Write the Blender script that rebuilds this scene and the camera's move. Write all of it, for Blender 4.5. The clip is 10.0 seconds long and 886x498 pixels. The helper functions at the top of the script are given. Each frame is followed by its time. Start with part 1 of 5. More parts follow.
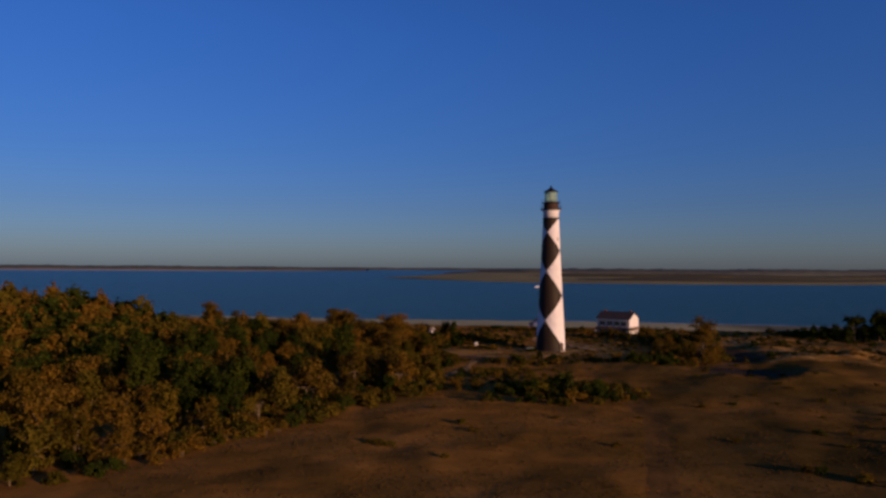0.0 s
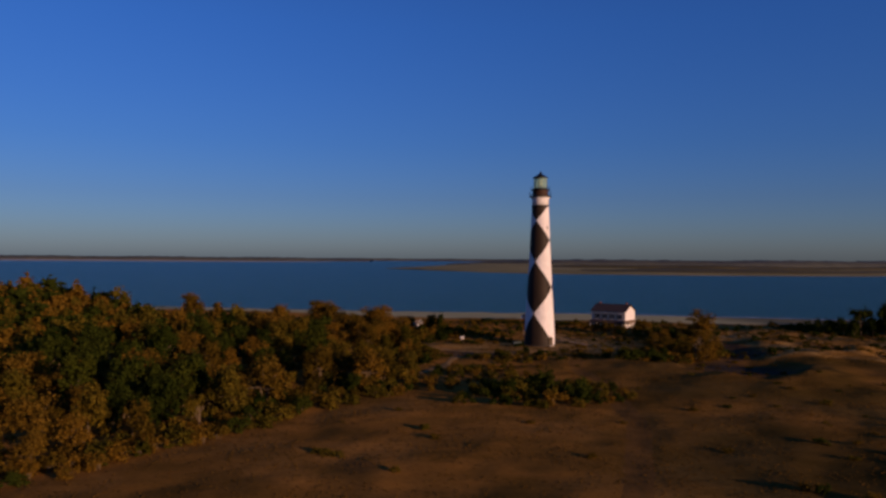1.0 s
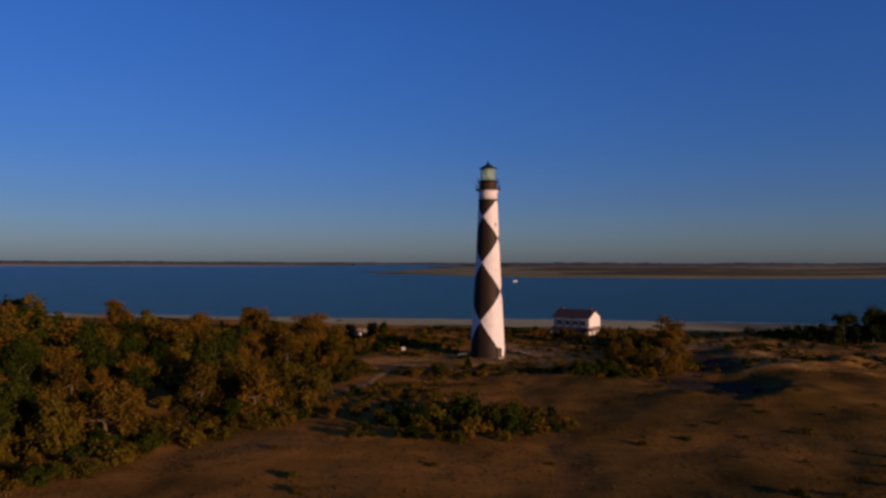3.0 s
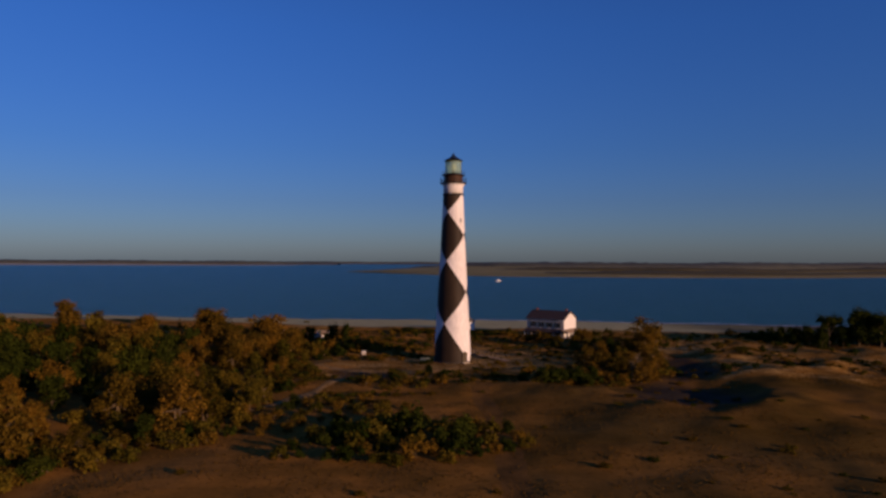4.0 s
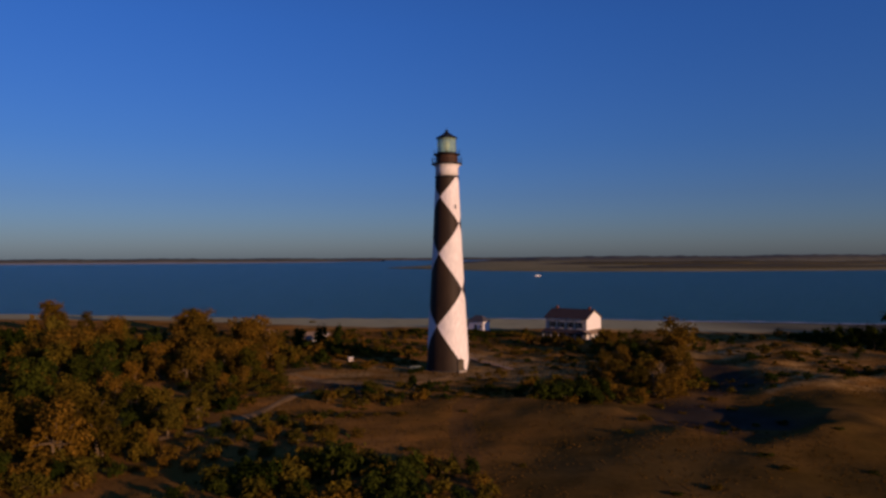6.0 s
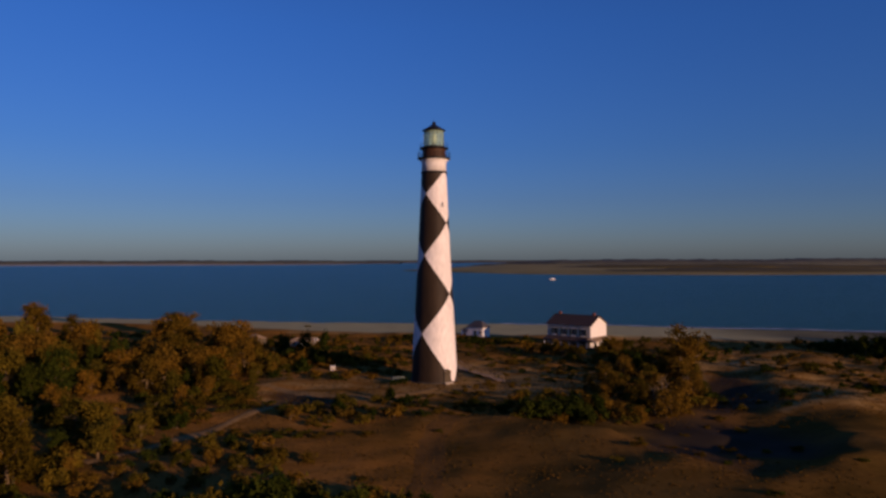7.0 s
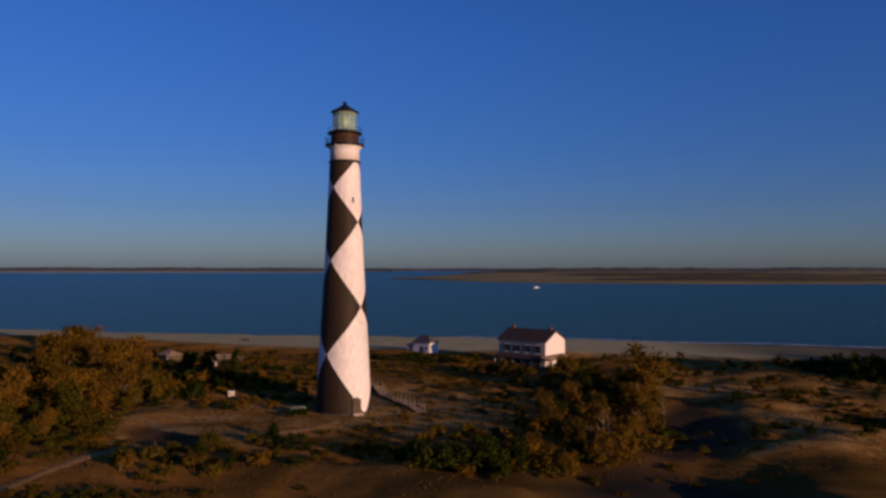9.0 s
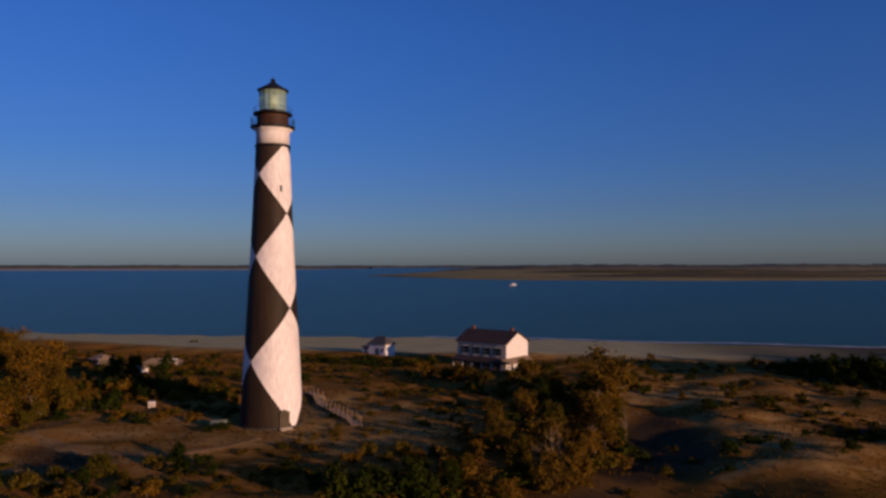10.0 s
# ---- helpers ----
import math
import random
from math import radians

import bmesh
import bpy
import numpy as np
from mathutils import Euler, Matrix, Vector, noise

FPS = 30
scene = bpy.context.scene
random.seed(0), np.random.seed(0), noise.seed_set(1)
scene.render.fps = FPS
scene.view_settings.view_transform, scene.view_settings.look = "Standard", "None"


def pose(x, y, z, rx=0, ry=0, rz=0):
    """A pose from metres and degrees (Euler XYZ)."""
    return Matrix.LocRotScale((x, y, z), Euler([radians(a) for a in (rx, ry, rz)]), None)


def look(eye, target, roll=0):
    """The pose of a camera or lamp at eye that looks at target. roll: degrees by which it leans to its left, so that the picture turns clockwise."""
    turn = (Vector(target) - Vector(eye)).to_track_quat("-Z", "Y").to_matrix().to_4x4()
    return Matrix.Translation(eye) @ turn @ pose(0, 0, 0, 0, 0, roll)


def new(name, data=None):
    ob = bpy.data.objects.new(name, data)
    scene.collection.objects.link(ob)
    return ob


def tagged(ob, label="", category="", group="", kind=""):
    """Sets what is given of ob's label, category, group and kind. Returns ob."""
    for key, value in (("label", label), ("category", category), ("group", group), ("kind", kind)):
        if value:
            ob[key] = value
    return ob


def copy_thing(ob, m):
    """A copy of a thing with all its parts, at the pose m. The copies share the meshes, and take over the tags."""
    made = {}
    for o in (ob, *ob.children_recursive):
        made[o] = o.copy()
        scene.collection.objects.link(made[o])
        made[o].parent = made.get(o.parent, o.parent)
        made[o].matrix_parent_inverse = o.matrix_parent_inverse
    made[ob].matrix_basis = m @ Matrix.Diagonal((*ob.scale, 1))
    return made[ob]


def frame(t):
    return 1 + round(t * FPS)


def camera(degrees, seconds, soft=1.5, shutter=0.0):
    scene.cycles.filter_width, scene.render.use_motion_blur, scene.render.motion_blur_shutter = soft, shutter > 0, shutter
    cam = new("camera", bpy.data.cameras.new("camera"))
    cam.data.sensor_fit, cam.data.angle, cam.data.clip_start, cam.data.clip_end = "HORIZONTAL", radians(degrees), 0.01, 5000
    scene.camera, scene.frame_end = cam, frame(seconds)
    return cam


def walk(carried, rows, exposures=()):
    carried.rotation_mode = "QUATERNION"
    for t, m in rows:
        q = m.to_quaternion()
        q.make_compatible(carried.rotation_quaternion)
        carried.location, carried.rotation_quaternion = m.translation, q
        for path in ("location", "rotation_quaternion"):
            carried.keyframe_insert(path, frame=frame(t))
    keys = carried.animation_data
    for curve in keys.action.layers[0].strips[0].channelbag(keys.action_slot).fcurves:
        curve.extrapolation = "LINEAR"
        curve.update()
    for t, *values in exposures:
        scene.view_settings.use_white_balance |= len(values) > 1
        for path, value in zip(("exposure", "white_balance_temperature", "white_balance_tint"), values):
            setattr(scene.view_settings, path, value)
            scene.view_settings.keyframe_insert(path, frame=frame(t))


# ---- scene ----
cam = camera(62.6, 10.0, soft=2.8)
PATH = [
    (0, (2.419, 2.585, 24.652), (2.465, 4.584, 24.699), 0.37),
    (0.5, (5.801, 8.290, 24.503), (5.851, 10.288, 24.545), 0.40),
    (1, (9.104, 14.037, 24.438), (9.136, 16.037, 24.460), 0.43),
    (1.5, (12.333, 19.875, 24.309), (12.341, 21.875, 24.327), 0.52),
    (2, (15.584, 25.764, 24.063), (15.601, 27.764, 24.086), 0.45),
    (2.5, (18.916, 31.791, 23.837), (18.950, 33.791, 23.869), 0.43),
    (3, (22.237, 37.762, 23.732), (22.311, 39.761, 23.765), 0.20),
    (4.5, (32.097, 55.229, 23.345), (32.208, 57.226, 23.372), 0.31),
    (5, (35.274, 61.041, 23.143), (35.359, 63.039, 23.159), -0.18),
    (6.5, (44.559, 78.751, 22.774), (44.502, 80.750, 22.797), -0.17),
    (7, (47.673, 84.465, 22.712), (47.603, 86.464, 22.739), -0.14),
    (7.5, (50.794, 90.147, 22.631), (50.725, 92.146, 22.664), 0.07),
    (8, (53.963, 95.928, 22.443), (53.902, 97.927, 22.483), 0.09),
    (8.5, (57.056, 101.786, 22.475), (57.002, 103.785, 22.520), 0.07),
    (9, (60.081, 107.796, 22.399), (60.032, 109.795, 22.448), 0.04),
    (9.5, (63.053, 113.906, 22.415), (63.028, 115.906, 22.463), 0.17),
    (10, (65.912, 119.943, 22.289), (65.914, 121.942, 22.330), -0.05),
]
walk(cam, [(t, look(eye, target, roll)) for t, eye, target, roll in PATH])
# ---- world, sun ----
SUN_AZ, SUN_EL = -43.0, 9.0
sun_way = Vector((math.cos(radians(SUN_EL)) * math.cos(radians(SUN_AZ)), math.cos(radians(SUN_EL)) * math.sin(radians(SUN_AZ)), math.sin(radians(SUN_EL))))
sun = new("sun", bpy.data.lights.new("sun", "SUN"))
sun.data.energy, sun.data.angle, sun.data.color = 5.0, radians(0.6), (1.0, 0.59, 0.37)
sun.matrix_world = look(sun_way * 400, (0, 0, 0))

world = bpy.data.worlds.new("world")
scene.world = world
world.use_nodes = True
wn, wl = world.node_tree.nodes, world.node_tree.links
wn.clear()
sky = wn.new("ShaderNodeTexSky")
sky.sky_type, sky.sun_disc = "NISHITA", False
sky.sun_elevation, sky.sun_rotation = radians(SUN_EL), radians(90 - SUN_AZ)
sky.altitude, sky.air_density, sky.dust_density, sky.ozone_density = 0, 1.0, 0.6, 4.0
grade = wn.new("ShaderNodeHueSaturation")
grade.inputs["Saturation"].default_value = 1.0
back = wn.new("ShaderNodeBackground")
back.inputs["Strength"].default_value = 0.141
wout = wn.new("ShaderNodeOutputWorld")
# haze: the blue deepens with height above the horizon
where, split, haze = wn.new("ShaderNodeTexCoord"), wn.new("ShaderNodeSeparateXYZ"), wn.new("ShaderNodeValToRGB")
wl.new(where.outputs["Generated"], split.inputs[0])
wl.new(split.outputs["Z"], haze.inputs[0])
steps = haze.color_ramp.elements
steps[0].position, steps[0].color = 0.0, (0.455, 0.505, 0.80, 1)
steps[1].position, steps[1].color = 0.30, (0.285, 0.462, 0.875, 1)
for at, tone in ((0.03, (0.425, 0.465, 0.745, 1)), (0.08, (0.365, 0.415, 0.705, 1)), (0.15, (0.308, 0.42, 0.755, 1))):
    steps.new(at).color = tone
tint = wn.new("ShaderNodeMix")
tint.data_type, tint.blend_type = "RGBA", "MULTIPLY"
tint.inputs[0].default_value = 1.0
wl.new(haze.outputs[0], tint.inputs[7])
wl.new(sky.outputs[0], tint.inputs[6])
wl.new(tint.outputs[2], grade.inputs["Color"])
wl.new(grade.outputs[0], back.inputs["Color"])
wl.new(back.outputs[0], wout.inputs["Surface"])


# ---- materials ----
def material(name, rough=0.85, metal=0.0, spec=0.3):
    """An empty node material: its nodes, links and shader."""
    m = bpy.data.materials.new(name)
    m.use_nodes = True
    nodes, links = m.node_tree.nodes, m.node_tree.links
    bsdf = nodes["Principled BSDF"]
    bsdf.inputs["Roughness"].default_value = rough
    bsdf.inputs["Metallic"].default_value = metal
    bsdf.inputs["Specular IOR Level"].default_value = spec
    return m, nodes, links, bsdf


def ramp(nodes, stops):
    r = nodes.new("ShaderNodeValToRGB")
    e = r.color_ramp.elements
    e[0].position, e[0].color = stops[0][0], (*stops[0][1], 1)
    e[1].position, e[1].color = stops[-1][0], (*stops[-1][1], 1)
    for p, c in stops[1:-1]:
        e.new(p).color = (*c, 1)
    return r


def noise_tex(nodes, links, scale, detail=6, rough=0.6, space="Object", stretch=(1, 1, 1)):
    co = nodes.new("ShaderNodeTexCoord")
    mp = nodes.new("ShaderNodeMapping")
    mp.inputs["Scale"].default_value = stretch
    n = nodes.new("ShaderNodeTexNoise")
    n.inputs["Scale"].default_value, n.inputs["Detail"].default_value, n.inputs["Roughness"].default_value = scale, detail, rough
    links.new(co.outputs[space], mp.inputs[0])
    links.new(mp.outputs[0], n.inputs["Vector"])
    return n


def blend(nodes, links, kind, fac, a, b):
    m = nodes.new("ShaderNodeMix")
    m.data_type, m.blend_type = "RGBA", kind
    for socket, value in ((m.inputs[0], fac), (m.inputs[6], a), (m.inputs[7], b)):
        if isinstance(value, bpy.types.NodeSocket):
            links.new(value, socket)
        elif isinstance(value, tuple):
            socket.default_value = (*value, 1)
        else:
            socket.default_value = value
    return m.outputs[2]


def bump(nodes, links, bsdf, height, strength, distance):
    b = nodes.new("ShaderNodeBump")
    b.inputs["Strength"].default_value, b.inputs["Distance"].default_value = strength, distance
    links.new(height, b.inputs["Height"])
    links.new(b.outputs[0], bsdf.inputs["Normal"])


def worn(name, dark, light, scale=1.5, rough=0.8, metal=0.0, depth=0.01, stretch=(1, 1, 1), spec=0.15):
    """A surface whose colour wanders between two tones at two scales, with fine relief."""
    m, nodes, links, bsdf = material(name, rough, metal, spec)
    big, fine = noise_tex(nodes, links, scale, stretch=stretch), noise_tex(nodes, links, scale * 9, 4, stretch=stretch)
    r = ramp(nodes, [(0.3, dark), (0.7, light)])
    links.new(big.outputs[0], r.inputs[0])
    g = ramp(nodes, [(0.3, (0.75, 0.75, 0.75)), (0.7, (1.15, 1.15, 1.15))])
    links.new(fine.outputs[0], g.inputs[0])
    links.new(blend(nodes, links, "MULTIPLY", 0.8, r.outputs[0], g.outputs[0]), bsdf.inputs["Base Color"])
    bump(nodes, links, bsdf, fine.outputs[0], 0.5, depth)
    return m


def leafy(name, dark, mid, light):
    """Foliage: tones differ from plant to plant and from leaf to leaf."""
    m, nodes, links, bsdf = material(name, 0.9, 0, 0.0)
    info, geo = nodes.new("ShaderNodeObjectInfo"), nodes.new("ShaderNodeNewGeometry")
    dark, light = (tuple(0.6 * a + 0.4 * b for a, b in zip(mid, c)) for c in (dark, light))
    r = ramp(nodes, [(0.0, dark), (0.55, mid), (1.0, light)])
    links.new(geo.outputs["Random Per Island"], r.inputs[0])
    own = ramp(nodes, [(0.0, (0.52, 0.62, 0.5)), (0.5, (1.0, 1.0, 1.0)), (1.0, (1.36, 1.22, 1.05))])
    links.new(info.outputs["Random"], own.inputs[0])
    patch = noise_tex(nodes, links, 0.9, 3)
    tone = ramp(nodes, [(0.35, (0.7, 0.75, 0.7)), (0.65, (1.2, 1.15, 1.1))])
    links.new(patch.outputs[0], tone.inputs[0])
    c = blend(nodes, links, "MULTIPLY", 1.0, r.outputs[0], own.outputs[0])
    c = blend(nodes, links, "MULTIPLY", 1.0, c, tone.outputs[0])
    links.new(c, bsdf.inputs["Base Color"])
    thin, both = nodes.new("ShaderNodeBsdfTranslucent"), nodes.new("ShaderNodeMixShader")
    links.new(c, thin.inputs["Color"])
    both.inputs[0].default_value = 0.42
    links.new(bsdf.outputs[0], both.inputs[1])
    links.new(thin.outputs[0], both.inputs[2])
    links.new(both.outputs[0], nodes["Material Output"].inputs["Surface"])
    return m


def ground_material():
    """Dry brown grass with olive and reddish patches, opening to tan sand; along the beach the sand lies bare."""
    m, nodes, links, bsdf = material("dry_grass_and_sand", 1.0, 0, 0.0)
    large, mid = noise_tex(nodes, links, 0.035, 4), noise_tex(nodes, links, 0.16, 6, 0.65, stretch=(1, 1.6, 1))
    fine, grain = noise_tex(nodes, links, 1.3, 6, 0.7), noise_tex(nodes, links, 9, 3)
    grass = ramp(nodes, [(0.32, (0.125, 0.068, 0.015)), (0.48, (0.205, 0.10, 0.021)), (0.62, (0.25, 0.125, 0.03)), (0.75, (0.16, 0.095, 0.02))])
    links.new(large.outputs[0], grass.inputs[0])
    tuft = ramp(nodes, [(0.3, (0.74, 0.72, 0.7)), (0.55, (1.0, 1.0, 1.0)), (0.75, (1.2, 1.17, 1.1))])
    links.new(fine.outputs[0], tuft.inputs[0])
    c = blend(nodes, links, "MULTIPLY", 0.85, grass.outputs[0], tuft.outputs[0])
    drift = ramp(nodes, [(0.34, (0.78, 0.8, 0.76)), (0.5, (1.0, 1.0, 1.0)), (0.66, (1.28, 1.2, 1.1))])
    links.new(noise_tex(nodes, links, 0.11, 5, 0.6, stretch=(0.8, 1.5, 1)).outputs[0], drift.inputs[0])
    c = blend(nodes, links, "MULTIPLY", 1.0, c, drift.outputs[0])
    sand = ramp(nodes, [(0.3, (0.205, 0.124, 0.037)), (0.7, (0.31, 0.197, 0.067))])
    links.new(mid.outputs[0], sand.inputs[0])
    thatch = nodes.new("ShaderNodeAttribute")
    thatch.attribute_name = "thatch"
    c = blend(nodes, links, "MIX", thatch.outputs["Fac"], c, blend(nodes, links, "MULTIPLY", 1.0, c, (0.41, 0.52, 0.62)))
    cover = nodes.new("ShaderNodeAttribute")
    cover.attribute_name = "sandiness"
    add = nodes.new("ShaderNodeMath")
    add.operation = "ADD"
    links.new(cover.outputs["Fac"], add.inputs[0])
    links.new(mid.outputs[0], add.inputs[1])
    bare = ramp(nodes, [(0.62, (0, 0, 0)), (0.82, (1, 1, 1))])
    links.new(add.outputs[0], bare.inputs[0])
    c = blend(nodes, links, "MIX", bare.outputs[0], c, sand.outputs[0])
    shell = ramp(nodes, [(0.3, (0.33, 0.31, 0.15)), (0.7, (0.42, 0.39, 0.20))])
    links.new(mid.outputs[0], shell.inputs[0])
    clean = ramp(nodes, [(0.45, (0, 0, 0)), (0.75, (1, 1, 1))])
    links.new(cover.outputs["Fac"], clean.inputs[0])
    c = blend(nodes, links, "MIX", clean.outputs[0], c, shell.outputs[0])
    # darkens wet shore sand, and paints shade into the dune hollows
    wet_shade = nodes.new("ShaderNodeAttribute")
    wet_shade.attribute_name = "wet_and_shaded"
    c = blend(nodes, links, "MIX", wet_shade.outputs["Fac"], c, (0.027, 0.022, 0.014))
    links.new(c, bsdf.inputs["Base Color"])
    damp = nodes.new("ShaderNodeMath")
    damp.operation, damp.inputs[1].default_value = "MULTIPLY", 0.02
    links.new(wet_shade.outputs["Fac"], damp.inputs[0])
    links.new(damp.outputs[0], bsdf.inputs["Specular IOR Level"])
    sheen = nodes.new("ShaderNodeMath")
    sheen.operation, sheen.inputs[1].default_value, sheen.inputs[2].default_value = "MULTIPLY_ADD", -0.25, 1.0
    links.new(wet_shade.outputs["Fac"], sheen.inputs[0])
    links.new(sheen.outputs[0], bsdf.inputs["Roughness"])
    both = nodes.new("ShaderNodeMath")
    both.operation = "ADD"
    links.new(fine.outputs[0], both.inputs[0])
    links.new(grain.outputs[0], both.inputs[1])
    bump(nodes, links, bsdf, both.outputs[0], 0.25, 0.12)
    return m


def water_material():
    m, nodes, links, bsdf = material("sea_water", 0.3, 0, 0.10)
    wide = noise_tex(nodes, links, 0.012, 4, stretch=(0.35, 1.6, 1))
    r = ramp(nodes, [(0.35, (0.004, 0.047, 0.036)), (0.65, (0.006, 0.057, 0.045))])
    links.new(wide.outputs[0], r.inputs[0])
    links.new(r.outputs[0], bsdf.inputs["Base Color"])
    chop = noise_tex(nodes, links, 0.35, 8, 0.65, stretch=(0.7, 1.3, 1))
    bump(nodes, links, bsdf, chop.outputs[0], 1.0, 1.6)
    return m


GROUND, WATER = ground_material(), water_material()
WHITE_PAINT = worn("white_tower_paint", (0.60, 0.575, 0.55), (0.72, 0.69, 0.66), 0.35, 0.75, depth=0.02, stretch=(1, 1, 0.25))
BLACK_PAINT = worn("black_tower_paint", (0.016, 0.011, 0.007), (0.034, 0.022, 0.012), 0.35, 0.6, depth=0.02, stretch=(1, 1, 0.25))
IRON = worn("black_iron", (0.006, 0.007, 0.009), (0.013, 0.014, 0.017), 2, 0.5)
RUSTY_IRON = worn("rust_stained_iron", (0.035, 0.018, 0.010), (0.075, 0.036, 0.018), 2, 0.6)
GRANITE = worn("grey_granite", (0.035, 0.03, 0.025), (0.065, 0.056, 0.045), 2, 0.8)
STEP_STONE = worn("pale_worn_stone", (0.28, 0.24, 0.18), (0.42, 0.37, 0.28), 2, 0.85)
TANK_PAINT = worn("pale_tank_paint", (0.09, 0.11, 0.085), (0.15, 0.17, 0.135), 2, 0.6)
HOUSE_WHITE = worn("white_clapboard_paint", (0.58, 0.56, 0.53), (0.70, 0.68, 0.64), 1.2, 0.7, stretch=(0.4, 0.4, 3))
ROOF_RED = worn("red_brown_shingle", (0.034, 0.026, 0.025), (0.06, 0.042, 0.038), 1.5, 0.85, stretch=(1, 1, 2))
ROOF_DARK = worn("dark_grey_shingle", (0.04, 0.04, 0.045), (0.085, 0.08, 0.08), 1.5, 0.85)
BRICK = worn("red_brick", (0.10, 0.04, 0.027), (0.16, 0.065, 0.045), 3, 0.9)
SHUTTER = worn("dark_green_paint", (0.02, 0.032, 0.022), (0.035, 0.05, 0.035), 3, 0.6)
# HOUSE_WHITE made darker and greyer: the front's shade lies in its colour
SHADED_WHITE = worn("shaded_white_clapboard", (0.34, 0.30, 0.245), (0.46, 0.41, 0.335), 1.2, 0.8, stretch=(0.4, 0.4, 3))
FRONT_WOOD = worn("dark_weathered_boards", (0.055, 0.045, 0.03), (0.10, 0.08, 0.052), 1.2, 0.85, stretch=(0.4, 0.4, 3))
WOOD = worn("weathered_grey_wood", (0.17, 0.125, 0.075), (0.30, 0.22, 0.135), 2, 0.85, stretch=(1, 1, 1))
BARK = worn("grey_brown_bark", (0.07, 0.05, 0.028), (0.14, 0.10, 0.055), 3, 0.95)
DEAD_WOOD = worn("bleached_dead_wood", (0.10, 0.072, 0.038), (0.17, 0.12, 0.066), 3, 0.9)
SAND = worn("pale_tan_sand", (0.19, 0.12, 0.045), (0.29, 0.185, 0.075), 0.3, 1.0, depth=0.05, spec=0.0)
TRACK = worn("trodden_brown_earth", (0.105, 0.057, 0.017), (0.15, 0.08, 0.023), 0.4, 1.0, depth=0.05, spec=0.0)
FOAM = worn("white_surf_foam", (0.45, 0.47, 0.5), (0.75, 0.76, 0.78), 0.4, 0.8, depth=0.1)
BOAT_WHITE = worn("white_boat_paint", (0.72, 0.72, 0.72), (0.82, 0.82, 0.82), 1, 0.35)
BEACH_FAR = worn("pale_far_sand", (0.30, 0.29, 0.22), (0.38, 0.37, 0.28), 0.006, 0.95, depth=0.3)
DUNE_FAR = worn("tan_dune_sand", (0.15, 0.13, 0.035), (0.27, 0.225, 0.075), 0.006, 0.95, depth=0.3)
# greyed and blued in the base colour to stand for distance haze
WOODS_FAR = worn("haze_tinted_coastal_woods", (0.045, 0.052, 0.045), (0.075, 0.078, 0.062), 0.02, 0.95, depth=1.0)
SCRUB_FAR = worn("olive_brown_far_scrub", (0.045, 0.042, 0.013), (0.085, 0.068, 0.022), 0.012, 0.95, depth=1.0, stretch=(0.4, 1, 1))
BROWN_LEAF = leafy("dry_brown_leaves", (0.06942, 0.04118, 0.007488), (0.1291, 0.07862, 0.01123), (0.1928, 0.1198, 0.02059))
OLIVE_LEAF = leafy("olive_leaves", (0.05388, 0.04365, 0.006975), (0.1006, 0.07841, 0.01046), (0.1527, 0.1169, 0.01743))
GREEN_LEAF = leafy("dark_green_leaves", (0.01785, 0.02544, 0.004059), (0.03447, 0.04544, 0.006732), (0.05506, 0.06811, 0.01069))
GRASS_BLADE = leafy("dry_grass_blades", (0.10, 0.054, 0.012), (0.15, 0.078, 0.017), (0.20, 0.105, 0.026))


def glass_material(name, tint, rough, clear):
    m, nodes, links, bsdf = material(name, rough, 0, 0.5)
    salt = noise_tex(nodes, links, 1.2, 3)
    r = ramp(nodes, [(0.3, tuple(0.85 * c for c in tint)), (0.7, tint)])
    links.new(salt.outputs[0], r.inputs[0])
    links.new(r.outputs[0], bsdf.inputs["Base Color"])
    bsdf.inputs["Transmission Weight"].default_value = clear
    bsdf.inputs["IOR"].default_value = 1.1
    return m


LANTERN_GLASS = glass_material("salt_hazed_lantern_glass", (0.44, 0.64, 0.50), 0.25, 0.62)
LENS_GLASS = worn("greenish_lens_glass", (0.34, 0.38, 0.32), (0.48, 0.52, 0.43), 4, 0.15, spec=0.6)
DARK_PANE = worn("dark_window_pane", (0.012, 0.016, 0.022), (0.025, 0.03, 0.04), 0.8, 0.12, spec=0.6)


# ---- mesh helpers ----
def mesh_of(name, verts, faces, mat, smooth=False):
    me = bpy.data.meshes.new(name)
    me.from_pydata([tuple(v) for v in verts], [], [tuple(f) for f in faces])
    me.materials.append(mat)
    if smooth:
        me.polygons.foreach_set("use_smooth", [True] * len(me.polygons))
    me.update()
    return me


def part(name, bm, mat, parent, label="", smooth=False):
    """Link a bmesh (or mesh) as one object under a thing or a part."""
    if isinstance(bm, bmesh.types.BMesh):
        me = bpy.data.meshes.new(name)
        bmesh.ops.recalc_face_normals(bm, faces=bm.faces)
        for f in bm.faces:
            f.smooth = smooth
        bm.to_mesh(me)
        bm.free()
        me.materials.append(mat)
    else:
        me = bm
    ob = new(name, me)
    ob.parent = parent
    return tagged(ob, label) if label else ob


def thing(name, m, label, category, group="", kind=""):
    ob = new(name)
    ob.matrix_basis = m
    return tagged(ob, label, category, group, kind)


